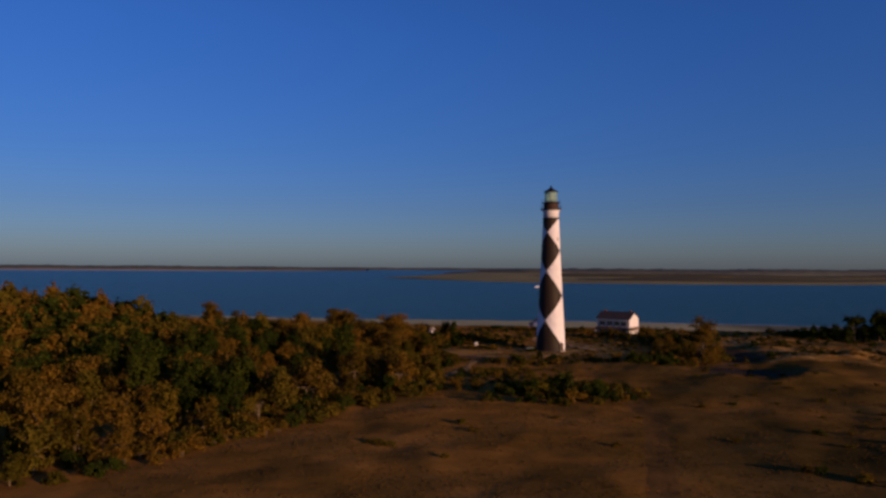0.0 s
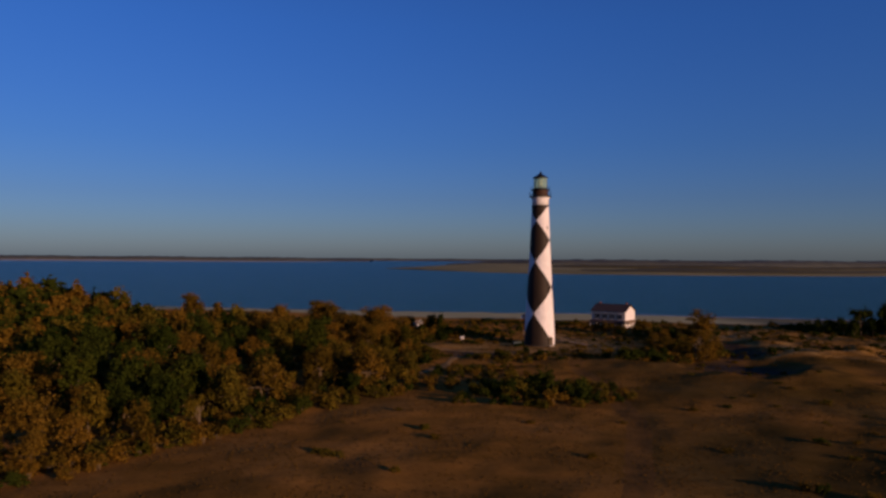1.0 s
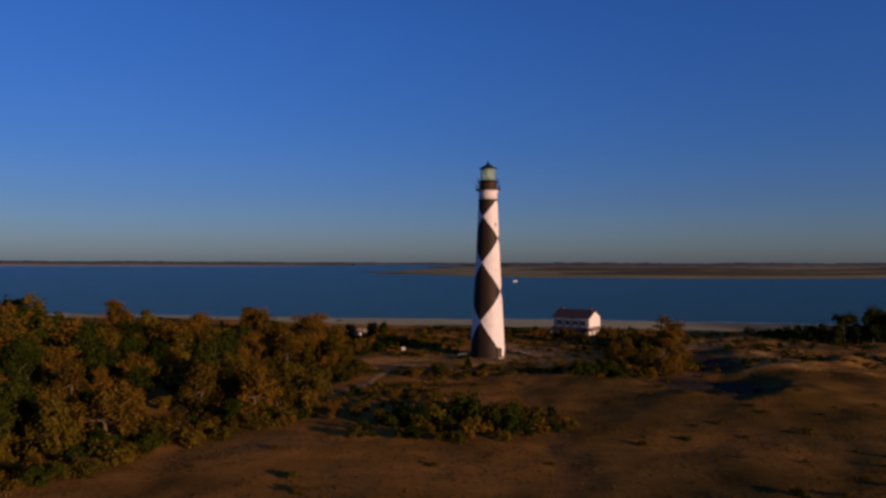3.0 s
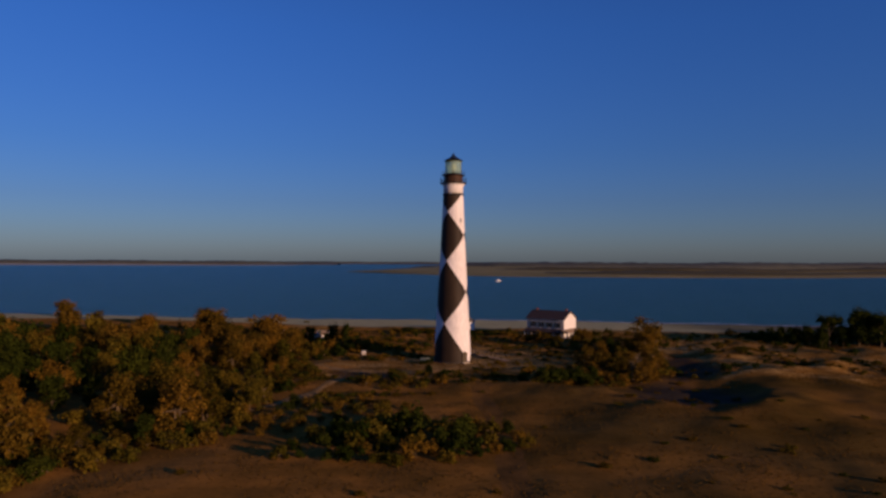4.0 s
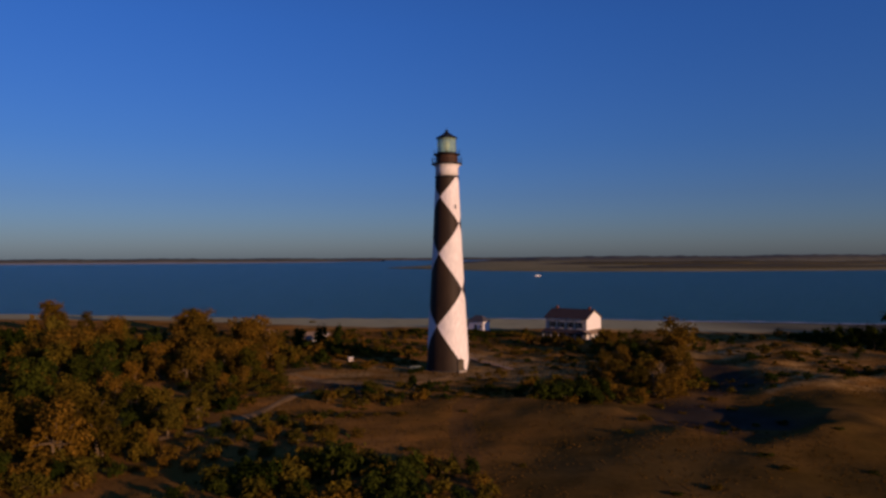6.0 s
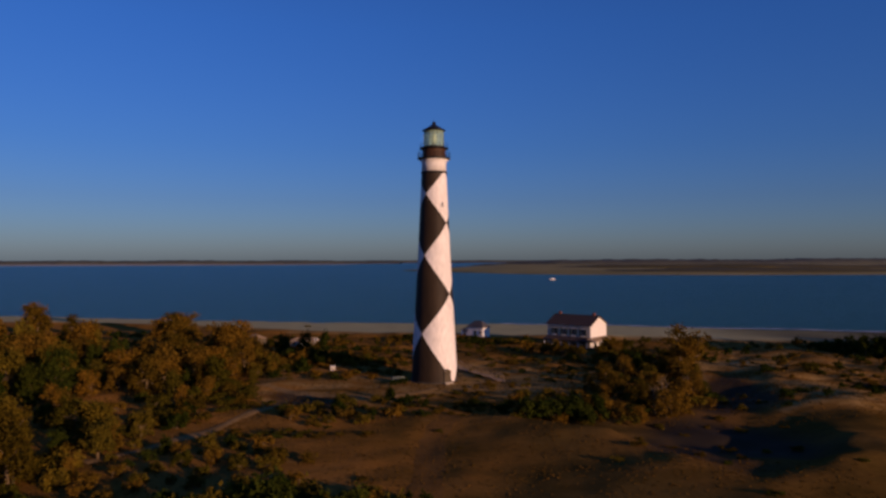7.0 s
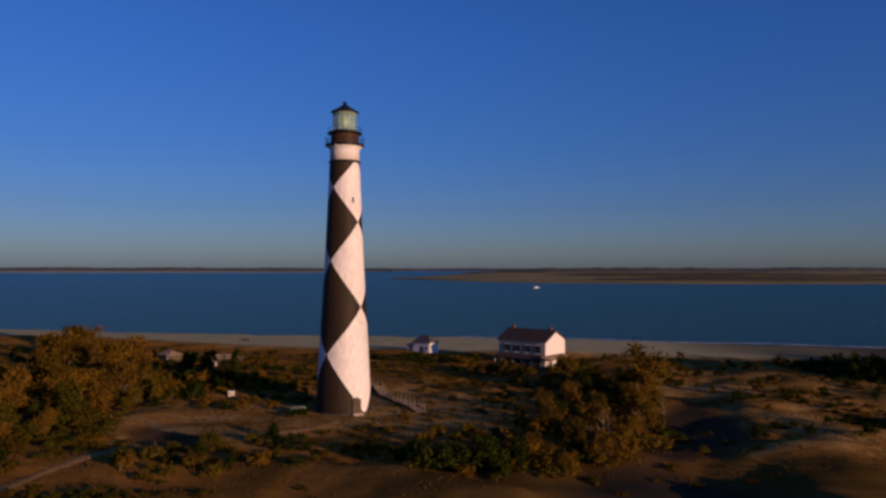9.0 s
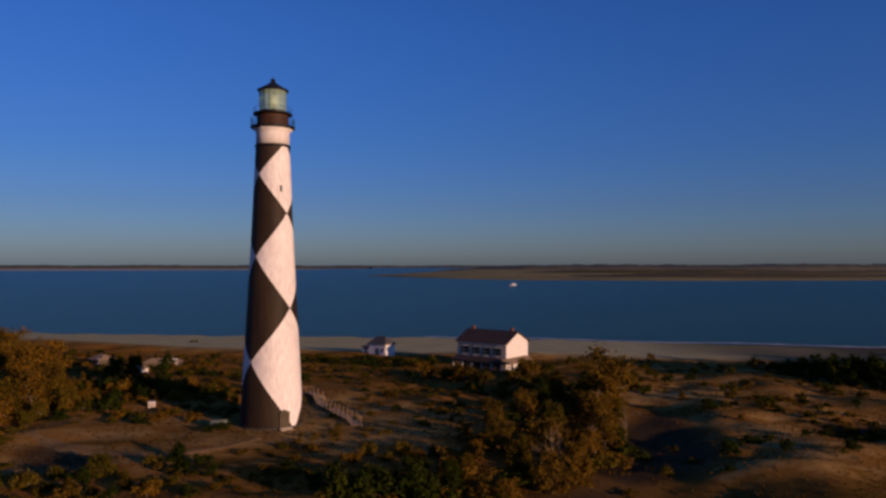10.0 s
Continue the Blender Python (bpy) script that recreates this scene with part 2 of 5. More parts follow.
def box(bm, x0, x1, y0, y1, z0, z1, bevel=0.0):
    vs = [bm.verts.new((x, y, z)) for x in (x0, x1) for y in (y0, y1) for z in (z0, z1)]
    fs = [bm.faces.new([vs[i] for i in q]) for q in ((0, 1, 3, 2), (4, 6, 7, 5), (0, 4, 5, 1), (2, 3, 7, 6), (0, 2, 6, 4), (1, 5, 7, 3))]
    if bevel:
        edges = list({e for f in fs for e in f.edges})
        bmesh.ops.bevel(bm, geom=edges, offset=bevel, segments=1, affect="EDGES")


def a_box(*v, bevel=0.0):
    bm = bmesh.new()
    box(bm, *v, bevel=bevel)
    return bm


def prism(poly, y0, y1):
    """A solid from a polygon in x, z drawn out along y."""
    bm = bmesh.new()
    a = [bm.verts.new((x, y0, z)) for x, z in poly]
    b = [bm.verts.new((x, y1, z)) for x, z in poly]
    bm.faces.new(a)
    bm.faces.new(b[::-1])
    for i in range(len(poly)):
        j = (i + 1) % len(poly)
        bm.faces.new((a[i], a[j], b[j], b[i]))
    return bm


def turned(profile, n=48, close=True):
    """A solid of revolution about z from (radius, z) rows."""
    bm = bmesh.new()
    rings = [[bm.verts.new((r * math.cos(2 * math.pi * i / n), r * math.sin(2 * math.pi * i / n), z)) for i in range(n)] for r, z in profile]
    for a, b in zip(rings, rings[1:]):
        for i in range(n):
            bm.faces.new((a[i], a[(i + 1) % n], b[(i + 1) % n], b[i]))
    if close:
        bm.faces.new(rings[0][::-1])
        bm.faces.new(rings[-1])
    return bm


def tube(bm, a, b, r0, r1, n=6):
    a, b = Vector(a), Vector(b)
    q = (b - a).to_track_quat("Z", "Y").to_matrix()
    rings = [[bm.verts.new(p + q @ Vector((r * math.cos(2 * math.pi * i / n), r * math.sin(2 * math.pi * i / n), 0))) for i in range(n)] for p, r in ((a, r0), (b, r1))]
    for i in range(n):
        bm.faces.new((rings[0][i], rings[0][(i + 1) % n], rings[1][(i + 1) % n], rings[1][i]))
    bm.faces.new(rings[0][::-1])
    bm.faces.new(rings[1])


# ---- ground ----
SEA = -2.0
SHORE_X = (-3000, -400, -147, -70, -7, 31, 67, 104, 140, 190, 400, 3000)
SHORE_Y = (560, 440, 398, 377, 367, 363, 360, 352, 342, 330, 300, 180)
DUNE_X = (-3000, -400, -60, -28, 0, 34, 62, 99, 123, 140, 200, 400, 3000)
DUNE_Y = (500, 385, 341, 326, 314, 306, 301, 303, 295, 292, 284, 255, 130)


def waves(x, y, scale, seed):
    """Smooth uneven ground between -1 and 1, from a sum of turned sines."""
    rng = np.random.RandomState(seed)
    total = 0
    for k in range(7):
        a, p, s = rng.uniform(0, 6.28), rng.uniform(0, 6.28), rng.uniform(0.6, 2.1) / scale
        total = total + np.sin((x * math.cos(a) + y * math.sin(a)) * s + p + 1.3 * np.sin((y * math.cos(a) - x * math.sin(a)) * s * 0.7 + p * 2))
    return total / 3.5


def hill(x, y, cx, cy, sx, sy, turn):
    c, s = math.cos(radians(turn)), math.sin(radians(turn))
    u, v = (x - cx) * c + (y - cy) * s, (y - cy) * c - (x - cx) * s
    return np.exp(-(u / sx) ** 2 - (v / sy) ** 2)


TRACK_LINE = [(20, 40), (28, 80), (35, 104), (41, 125), (43, 150), (43.3, 163), (42.8, 180), (44, 190), (48, 195)]


def off_line(x, y, line):
    """Distance from a line on the plan."""
    best = np.full_like(x, 1e6)
    for (ax, ay), (bx, by) in zip(line, line[1:]):
        dx, dy = bx - ax, by - ay
        k = np.clip(((x - ax) * dx + (y - ay) * dy) / (dx * dx + dy * dy), 0, 1)
        best = np.minimum(best, np.hypot(x - ax - k * dx, y - ay - k * dy))
    return best


# the ridge's crest on the plan and its height; the field's edge
DUNE_RIDGE = [(76, 156, 0.2), (86, 163, 0.8), (93, 170, 1.5), (95.5, 178, 1.25), (96.5, 187, 0.4), (99, 197, 0.2), (103, 209, 0.9), (106, 224, 0.9), (111, 240, 0.3)]
FIELD_BANK = [(38, 194, 0.2), (44, 192, 0.7), (52, 189.5, 0.9), (60, 184.5, 1.0), (66, 181, 1.0), (69, 173, 1.0), (72, 165, 0.8), (76, 158, 0.2)]


def ridge(x, y, line):
    """Height of the nearest point of a crest line, and how far east of it a place lies."""
    best, top, side = np.full_like(x, 1e6), np.zeros_like(x), np.zeros_like(x)
    for (ax, ay, ah), (bx, by, bh) in zip(line, line[1:]):
        dx, dy = bx - ax, by - ay
        k = np.clip(((x - ax) * dx + (y - ay) * dy) / (dx * dx + dy * dy), 0, 1)
        px, py = x - ax - k * dx, y - ay - k * dy
        d = np.hypot(px, py)
        near = d < best
        best = np.where(near, d, best)
        top = np.where(near, ah + (bh - ah) * k, top)
        side = np.where(near, np.sign(px * dy - py * dx) * d, side)
    return top, side


def height(x, y):
    x, y = np.asarray(x, float), np.asarray(y, float)
    near = np.exp(-(np.maximum(np.hypot(x - 40.8, y - 227) - 6, 0) / 14) ** 2)
    land = -0.7 + 0.35 * waves(x, y, 14, 3) + (0.16 + 0.16 * np.clip((y - 170) / 40, 0, 1)) * waves(x, y, 4.5, 5) + 0.07 * waves(x, y, 1.6, 6)
    land = land + np.clip((x - 60) / 60, 0, 1) * (0.75 * waves(x, y, 12, 8) + 0.4 * waves(x, y, 5, 9) + 0.15 * waves(x, y, 2.4, 10))
    # a curved dune ridge, steep towards the hollow that it shades
    crest, east = ridge(x, y, DUNE_RIDGE)
    land = land + crest * (1 + 0.45 * waves(x, y, 5, 27) + 0.25 * waves(x, y, 2.2, 37)) * np.exp(-(east / np.where(east < 0, 3.5, 8.0)) ** 2)
    land = land - (1.0 + 0.5 * waves(x, y, 6, 35) + 0.35 * waves(x, y, 2.6, 36)) * hill(x, y, 85, 182, 17, 12, 20) - 0.9 * hill(x, y, 93, 216, 8, 18, -14) - 0.5 * hill(x, y, 123, 222, 8, 4, 10) + 0.9 * hill(x, y, 102, 200, 9, 3.2, 0)
    # the field ends in a low bank above the scrub
    crest, inward = ridge(x, y, FIELD_BANK)
    land = land + crest * (1 + 0.3 * waves(x, y, 5, 44)) * np.exp(-(inward / np.where(inward < 0, 2.0, 10.0)) ** 2)
    # furrowed humps on the open field
    land = land + np.clip(waves(x, y, 5.0, 61), 0, 1) * (0.3 * hill(x, y, 58, 98, 20, 16, 20) + 0.4 * hill(x, y, 84, 130, 26, 22, 20))
    land = land + 2.2 * hill(x, y, 128, 214, 7, 4, 30) - 0.16 * np.exp(-(off_line(x, y, TRACK_LINE) / 2.6) ** 2)
    land = land + 1.5 * hill(x, y, 120, 250, 12, 6, 20) - 0.8 * hill(x, y, 14, 207, 9, 9, 0)
    land = land * (1 - near) - 1.0 * near
    yi, yw = np.interp(x, DUNE_X, DUNE_Y), np.interp(x, SHORE_X, SHORE_Y)
    t = (y - yi) / (yw - yi)
    land = land + 0.25 * np.clip((y - 255) / 30, 0, 1) * np.clip(1 - t, 0, 1) * waves(x, y, 8, 12)
    beach = -0.8 - 1.2 * t + 0.05 * waves(x, y, 6, 14)
    k = np.clip(t / 0.25, 0, 1)
    land = land * (1 - k) + beach * k
    return np.maximum(land, -6)


def ground_height(x, y):
    return float(height(x, y))


def spread(lo, hi, step, far_lo, far_hi):
    xs, s, x = [], step, lo
    xs += list(np.arange(lo, hi + 0.01, step))
    while x > far_lo:
        s *= 1.35
        x -= s
        xs.insert(0, x)
    s, x = step, xs[-1]
    while x < far_hi:
        s *= 1.35
        x += s
        xs.append(x)
    return np.array(xs)


def sheet(name, xs, ys, zfun, mat):
    X, Y = np.meshgrid(xs, ys)
    Z = zfun(X, Y)
    n, m = len(xs), len(ys)
    idx = np.arange(n * m).reshape(m, n)
    quads = np.stack([idx[:-1, :-1], idx[:-1, 1:], idx[1:, 1:], idx[1:, :-1]], -1).reshape(-1, 4)
    me = mesh_of(name, np.stack([X, Y, Z], -1).reshape(-1, 3).tolist(), quads.tolist(), mat, True)
    return me, X, Y


gx, gy = spread(-110, 190, 1.25, -2600, 2600), spread(64, 385, 1.25, -2600, 420)
me, GX, GY = sheet("ground", gx, gy, height, GROUND)
t_beach = (GY - np.interp(GX, DUNE_X, DUNE_Y)) / 14
sandy = np.clip(t_beach, -0.1, 1.0) * 0.8
sandy = sandy + 0.15 * np.clip((GX - 80) / 30, 0, 1) * np.clip((GY - 168) / 30, 0, 1) + 0.20 * hill(GX, GY, 26, 218, 36, 24, 0) + 0.16 * hill(GX, GY, 58, 228, 15, 13, 0) + 0.08 * hill(GX, GY, 22, 172, 24, 32, 0) + 0.1 * np.clip((GY - 190) / 20, 0, 1)
sandy = np.where((GY < 150) & (GX < 80), sandy - 0.02, sandy)
sandy = sandy + 0.32 * hill(GX, GY, 48.5, 238, 5, 13, -10) + 0.12 * hill(GX, GY, 60, 218, 12, 14, 0) + 0.3 * hill(GX, GY, 102, 200.5, 9, 3.2, 0) + 0.3 * hill(GX, GY, 109, 215, 4, 9, 0) + 0.42 * hill(GX, GY, 106, 246, 9, 6, 0)
att = me.attributes.new("sandiness", "FLOAT", "POINT")
att.data.foreach_set("value", sandy.reshape(-1).astype(np.float32))
wet_shade = np.clip((GX - 122) / 32, 0, 1) * np.clip((GY - np.interp(GX, DUNE_X, DUNE_Y)) / 10, 0, 1) * np.clip(0.75 + 0.4 * waves(GX, GY, 12, 17), 0, 1)
# hollows: damp ground and the ridge's shade, both painted as one dark tone
wet_shade = np.maximum(wet_shade, np.clip(2.3 * hill(GX, GY, 82, 184, 12, 13, 0) - 0.5 + 0.35 * waves(GX, GY, 5, 33), 0, 0.93))
wet_shade = np.maximum(wet_shade, np.clip(2.1 * hill(GX, GY, 94, 217, 7.5, 18, -14) - 0.5 + 0.35 * waves(GX, GY, 4, 34), 0, 0.9))
wet_shade = np.maximum(wet_shade, np.clip(1.5 * hill(GX, GY, 74, 175, 6, 13, 10) - 0.4 + 0.4 * waves(GX, GY, 4, 45), 0, 0.75))
wet_shade = np.maximum(wet_shade, np.clip(1.6 * hill(GX, GY, 86, 204, 5, 8, 0) - 0.4 + 0.3 * waves(GX, GY, 4, 38), 0, 0.85))
# dark patches behind the small dune and by the footpath: shade painted in
wet_shade = np.maximum(wet_shade, np.clip(1.5 * hill(GX, GY, 123, 222, 8, 4, 10) - 0.3 + 0.3 * waves(GX, GY, 4, 39), 0, 0.85))
wet_shade = np.maximum(wet_shade, np.clip(1.5 * hill(GX, GY, 20, 208, 10, 4, -40) - 0.35 + 0.3 * waves(GX, GY, 4, 40), 0, 0.75))
thatch = np.clip((GX - np.interp(GY, (90, 170), (12, 40))) / 18, 0, 1) * np.clip(0.8 + 0.5 * waves(GX, GY, 9, 66), 0, 1) * np.clip(1 - 0.75 * (GY - 186) / 18, 0.25, 1)
thatch = np.maximum(thatch, np.clip(-0.1 + 0.6 * waves(GX, GY, 11, 67), 0, 0.35) * np.clip((205 - GY) / 20, 0, 1))
att = me.attributes.new("thatch", "FLOAT", "POINT")
att.data.foreach_set("value", thatch.reshape(-1).astype(np.float32))
wet_shade = wet_shade * (1 - 0.9 * hill(GX, GY, 102, 200.5, 9, 3.2, 0))
att = me.attributes.new("wet_and_shaded", "FLOAT", "POINT")
att.data.foreach_set("value", wet_shade.reshape(-1).astype(np.float32))
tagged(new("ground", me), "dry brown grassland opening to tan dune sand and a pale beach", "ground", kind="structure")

sea_x, sea_y = spread(-300, 500, 100, -16000, 16000), spread(300, 900, 60, 300, 16000)
me, _, _ = sheet("water", sea_x, sea_y, lambda x, y: np.full_like(x, SEA), WATER)
tagged(new("water", me), "calm dark blue sound reaching out to the far shore", "water", kind="structure")


def strip(name, points, width, mat, label, category, lift=0.06, ragged=0.25, seed=0, sway=0.3):
    """A worn path that follows the ground, with ragged edges that dip under it."""
    rng = np.random.RandomState(seed)
    pts = np.array(points, float)
    d = np.r_[0, np.cumsum(np.hypot(*np.diff(pts, axis=0).T))]
    u = np.arange(0, d[-1], 0.7)
    px, py = np.interp(u, d, pts[:, 0]), np.interp(u, d, pts[:, 1])
    k = np.ones(9) / 9
    px, py = np.convolve(np.pad(px, 4, "edge"), k, "valid"), np.convolve(np.pad(py, 4, "edge"), k, "valid")
    tx, ty = np.gradient(px), np.gradient(py)
    ln = np.hypot(tx, ty)
    nx, ny = -ty / ln, tx / ln
    offs = np.array([-0.8, -0.5, -0.2, 0.2, 0.5, 0.8])
    dz = np.array([-0.05, lift, lift, lift, lift, -0.05])
    verts, faces = [], []
    for i in range(len(u)):
        w = width * (1 + ragged * (rng.rand() - 0.5) + sway * math.sin(u[i] * 0.35 + seed))
        for o, z in zip(offs, dz):
            x, y = px[i] + nx[i] * o * w, py[i] + ny[i] * o * w
            verts.append((x, y, ground_height(x, y) + z))
        if i:
            a, b = (i - 1) * 6, i * 6
            faces += [(a + j, b + j, b + j + 1, a + j + 1) for j in range(5)]
    return tagged(new(name, mesh_of(name, verts, faces, mat, True)), label, category, kind="structure")


FOOTPATH = [(3, 166), (8.2, 175), (12, 181), (13.8, 190), (15.8, 198), (16.8, 206)]
strip("footpath", FOOTPATH, 1.4, SAND, "narrow pale sandy footpath through the dry grass", "path", seed=2)
strip("footpath", [(6, 222), (9, 221), (15, 216), (20, 212), (31, 208.5), (38, 213), (42, 219)], 1.6, SAND, "narrow pale sandy footpath leading to the tower", "path", seed=3)
strip("dirt_track", TRACK_LINE, 3.0, TRACK, "trodden brown dirt track across the dry grass", "track", lift=0.02, ragged=0.2, seed=4, sway=0.04)


def lace(name, x0, x1, shift, width, mat, label, z, seed):
    rng = np.random.RandomState(seed)
    xs = np.arange(x0, x1, 3.0)
    mid = np.interp(xs, SHORE_X, SHORE_Y) + shift + 1.5 * np.sin(xs * 0.11 + seed) + rng.uniform(-0.5, 0.5, len(xs))
    w = width * (0.4 + 0.6 * rng.rand(len(xs)))
    verts, faces = [], []
    for i, x in enumerate(xs):
        verts += [(x, mid[i] - w[i] / 2, z), (x, mid[i] + w[i] / 2, z)]
        if i:
            faces.append((2 * i - 2, 2 * i, 2 * i + 1, 2 * i - 1))
    return tagged(new(name, mesh_of(name, verts, faces, mat, True)), label, "surf", kind="structure")


lace("surf_line", 60, 420, 3, 2.2, FOAM, "thin white line of surf along the shore", SEA + 0.05, 3)


# ---- far shores ----
def far_land(name, pts, top, mat, label, category, rough, seed, step=12.0, base=SEA - 0.5, kind="structure"):
    """A low strip of land behind a shoreline: x, shore y, depth, share of the top height; its crest is uneven."""
    rng = np.random.RandomState(seed)
    p = np.array(pts, float)
    xs = np.arange(p[0, 0], p[-1, 0], step)
    y0, deep, crest = np.interp(xs, p[:, 0], p[:, 1]), np.interp(xs, p[:, 0], p[:, 2]), np.interp(xs, p[:, 0], p[:, 3]) * top
    rows = ((0.0, 0.0), (0.02, 0.2), (0.08, 0.6), (0.2, 0.85), (0.4, 1.0), (0.7, 0.95), (1.0, 0.0))
    verts, faces, n = [], [], len(rows)
    wob = [0.07 * np.sin(xs * 0.011 + 4 * f + seed) + 0.05 * np.sin(xs * 0.031 + 9 * f) for f, g in rows]
    for i, x in enumerate(xs):
        for k, (f, g) in enumerate(rows):
            uneven = 1 + rough * (rng.rand() - 0.5) + wob[k][i]
            verts.append((x + rng.uniform(-0.3, 0.3) * step, y0[i] + f * deep[i], base + 0.6 * min(1, f * 50) + crest[i] * g * uneven))
        if i:
            a, b = (i - 1) * n, i * n
            faces += [(a + j, b + j, b + j + 1, a + j + 1) for j in range(n - 1)]
    return tagged(new(name, mesh_of(name, verts, faces, mat, True)), label, category, kind=kind)


far_land("far_spit", [(-90, 1600, 60, 0.1), (0, 1450, 400, 0.6), (110, 1270, 1200, 1.0), (200, 1190, 2200, 1.0), (420, 1140, 2600, 0.8), (700, 1150, 2700, 0.6), (1100, 1350, 2600, 0.5), (1500, 1700, 2400, 0.4), (3200, 2300, 1800, 0.4)], 8, DUNE_FAR, "low tan sand spit across the water", "sand spit", 0.12, 3)
far_land("far_woods", [(215, 1360, 60, 0.15), (300, 1280, 160, 0.6), (480, 1235, 240, 0.9), (640, 1240, 220, 0.8), (800, 1310, 160, 0.5), (1150, 1500, 160, 0.7), (1500, 1820, 200, 0.9), (3200, 2400, 260, 0.9)], 9, SCRUB_FAR, "olive-brown scrub on the far sand spit", "woods", 0.12, 5, 8, kind="stuff")
far_land("far_woods", [(150, 1640, 60, 0.2), (330, 1560, 160, 0.8), (620, 1500, 200, 1.0), (900, 1600, 200, 0.6), (1300, 1800, 220, 0.9), (3300, 2600, 260, 0.9)], 13, SCRUB_FAR, "olive-brown scrub behind the far sand spit", "woods", 0.14, 15, 9, kind="stuff")
far_land("far_woods", [(60, 2340, 80, 0.2), (300, 2200, 200, 1.0), (900, 2150, 250, 1.0), (2000, 2500, 260, 1.15), (3600, 3000, 300, 1.2)], 21, WOODS_FAR, "haze-tinted grey-green coastal woods far behind the spit", "woods", 0.16, 6, 14, kind="stuff")
far_land("far_beach", [(-3400, 2700, 900, 1), (-1400, 2930, 800, 1.0), (-900, 3050, 600, 0.6), (-420, 3250, 100, 0.1)], 3, BEACH_FAR, "thin pale beach on the far shore", "beach", 0.3, 7, 20)
far_land("far_woods", [(-3400, 3500, 250, 1), (-1400, 3720, 250, 1.0), (-700, 3800, 250, 0.9), (-300, 3900, 150, 0.4)], 19, WOODS_FAR, "haze-tinted grey-green strip of woods on the far shore", "woods", 0.16, 9, 16, kind="stuff")
far_land("far_coast", [(-3400, 4300, 250, 1), (0, 4680, 250, 0.9), (3400, 4300, 250, 1.0)], 16, WOODS_FAR, "low wooded coast along the horizon", "coast", 0.12, 11, 30)


# ---- lighthouse ----
TOWER = (40.95, 227.0, -1.0)
FACE = -123.0          # where the black diamonds face, degrees
PROFILE_Z = (-1.0, 0.9, 7.5, 15.8, 24.1, 36.5, 39.6)
PROFILE_R = (4.5, 4.4, 4.08, 3.60, 3.14, 2.58, 2.45)
TOP_OF_SHAFT = 39.5


def shaft_radius(z):
    return float(np.interp(z, PROFILE_Z, PROFILE_R))


def black_half(z):
    """Half the angle that the black diamond spans at a height, degrees."""
    knots_z = (-1.2, 8.4, 15.95, 23.4, 29.65, 35.3, 40.0, 41.7)
    knots_w = (90, 0, 90, 0, 90, 0, 90, 90)
    return float(np.interp(z, knots_z, knots_w))


def painted_panel(z0, z1, middle, half, n=20):
    """A piece of the tapering shaft between two heights, whose half width is half(z) degrees."""
    rows = max(6, int((z1 - z0) / 0.35))
    bm = bmesh.new()
    grid = []
    for i in range(rows + 1):
        z = z0 + (z1 - z0) * i / rows
        w, r = max(half(z), 0.02), shaft_radius(z)
        grid.append([bm.verts.new((r * math.cos(radians(middle + w * (2 * j / n - 1))), r * math.sin(radians(middle + w * (2 * j / n - 1))), z - TOWER[2])) for j in range(n + 1)])
    for a, b in zip(grid, grid[1:]):
        for j in range(n):
            bm.faces.new((a[j], a[j + 1], b[j + 1], b[j]))
    return bm


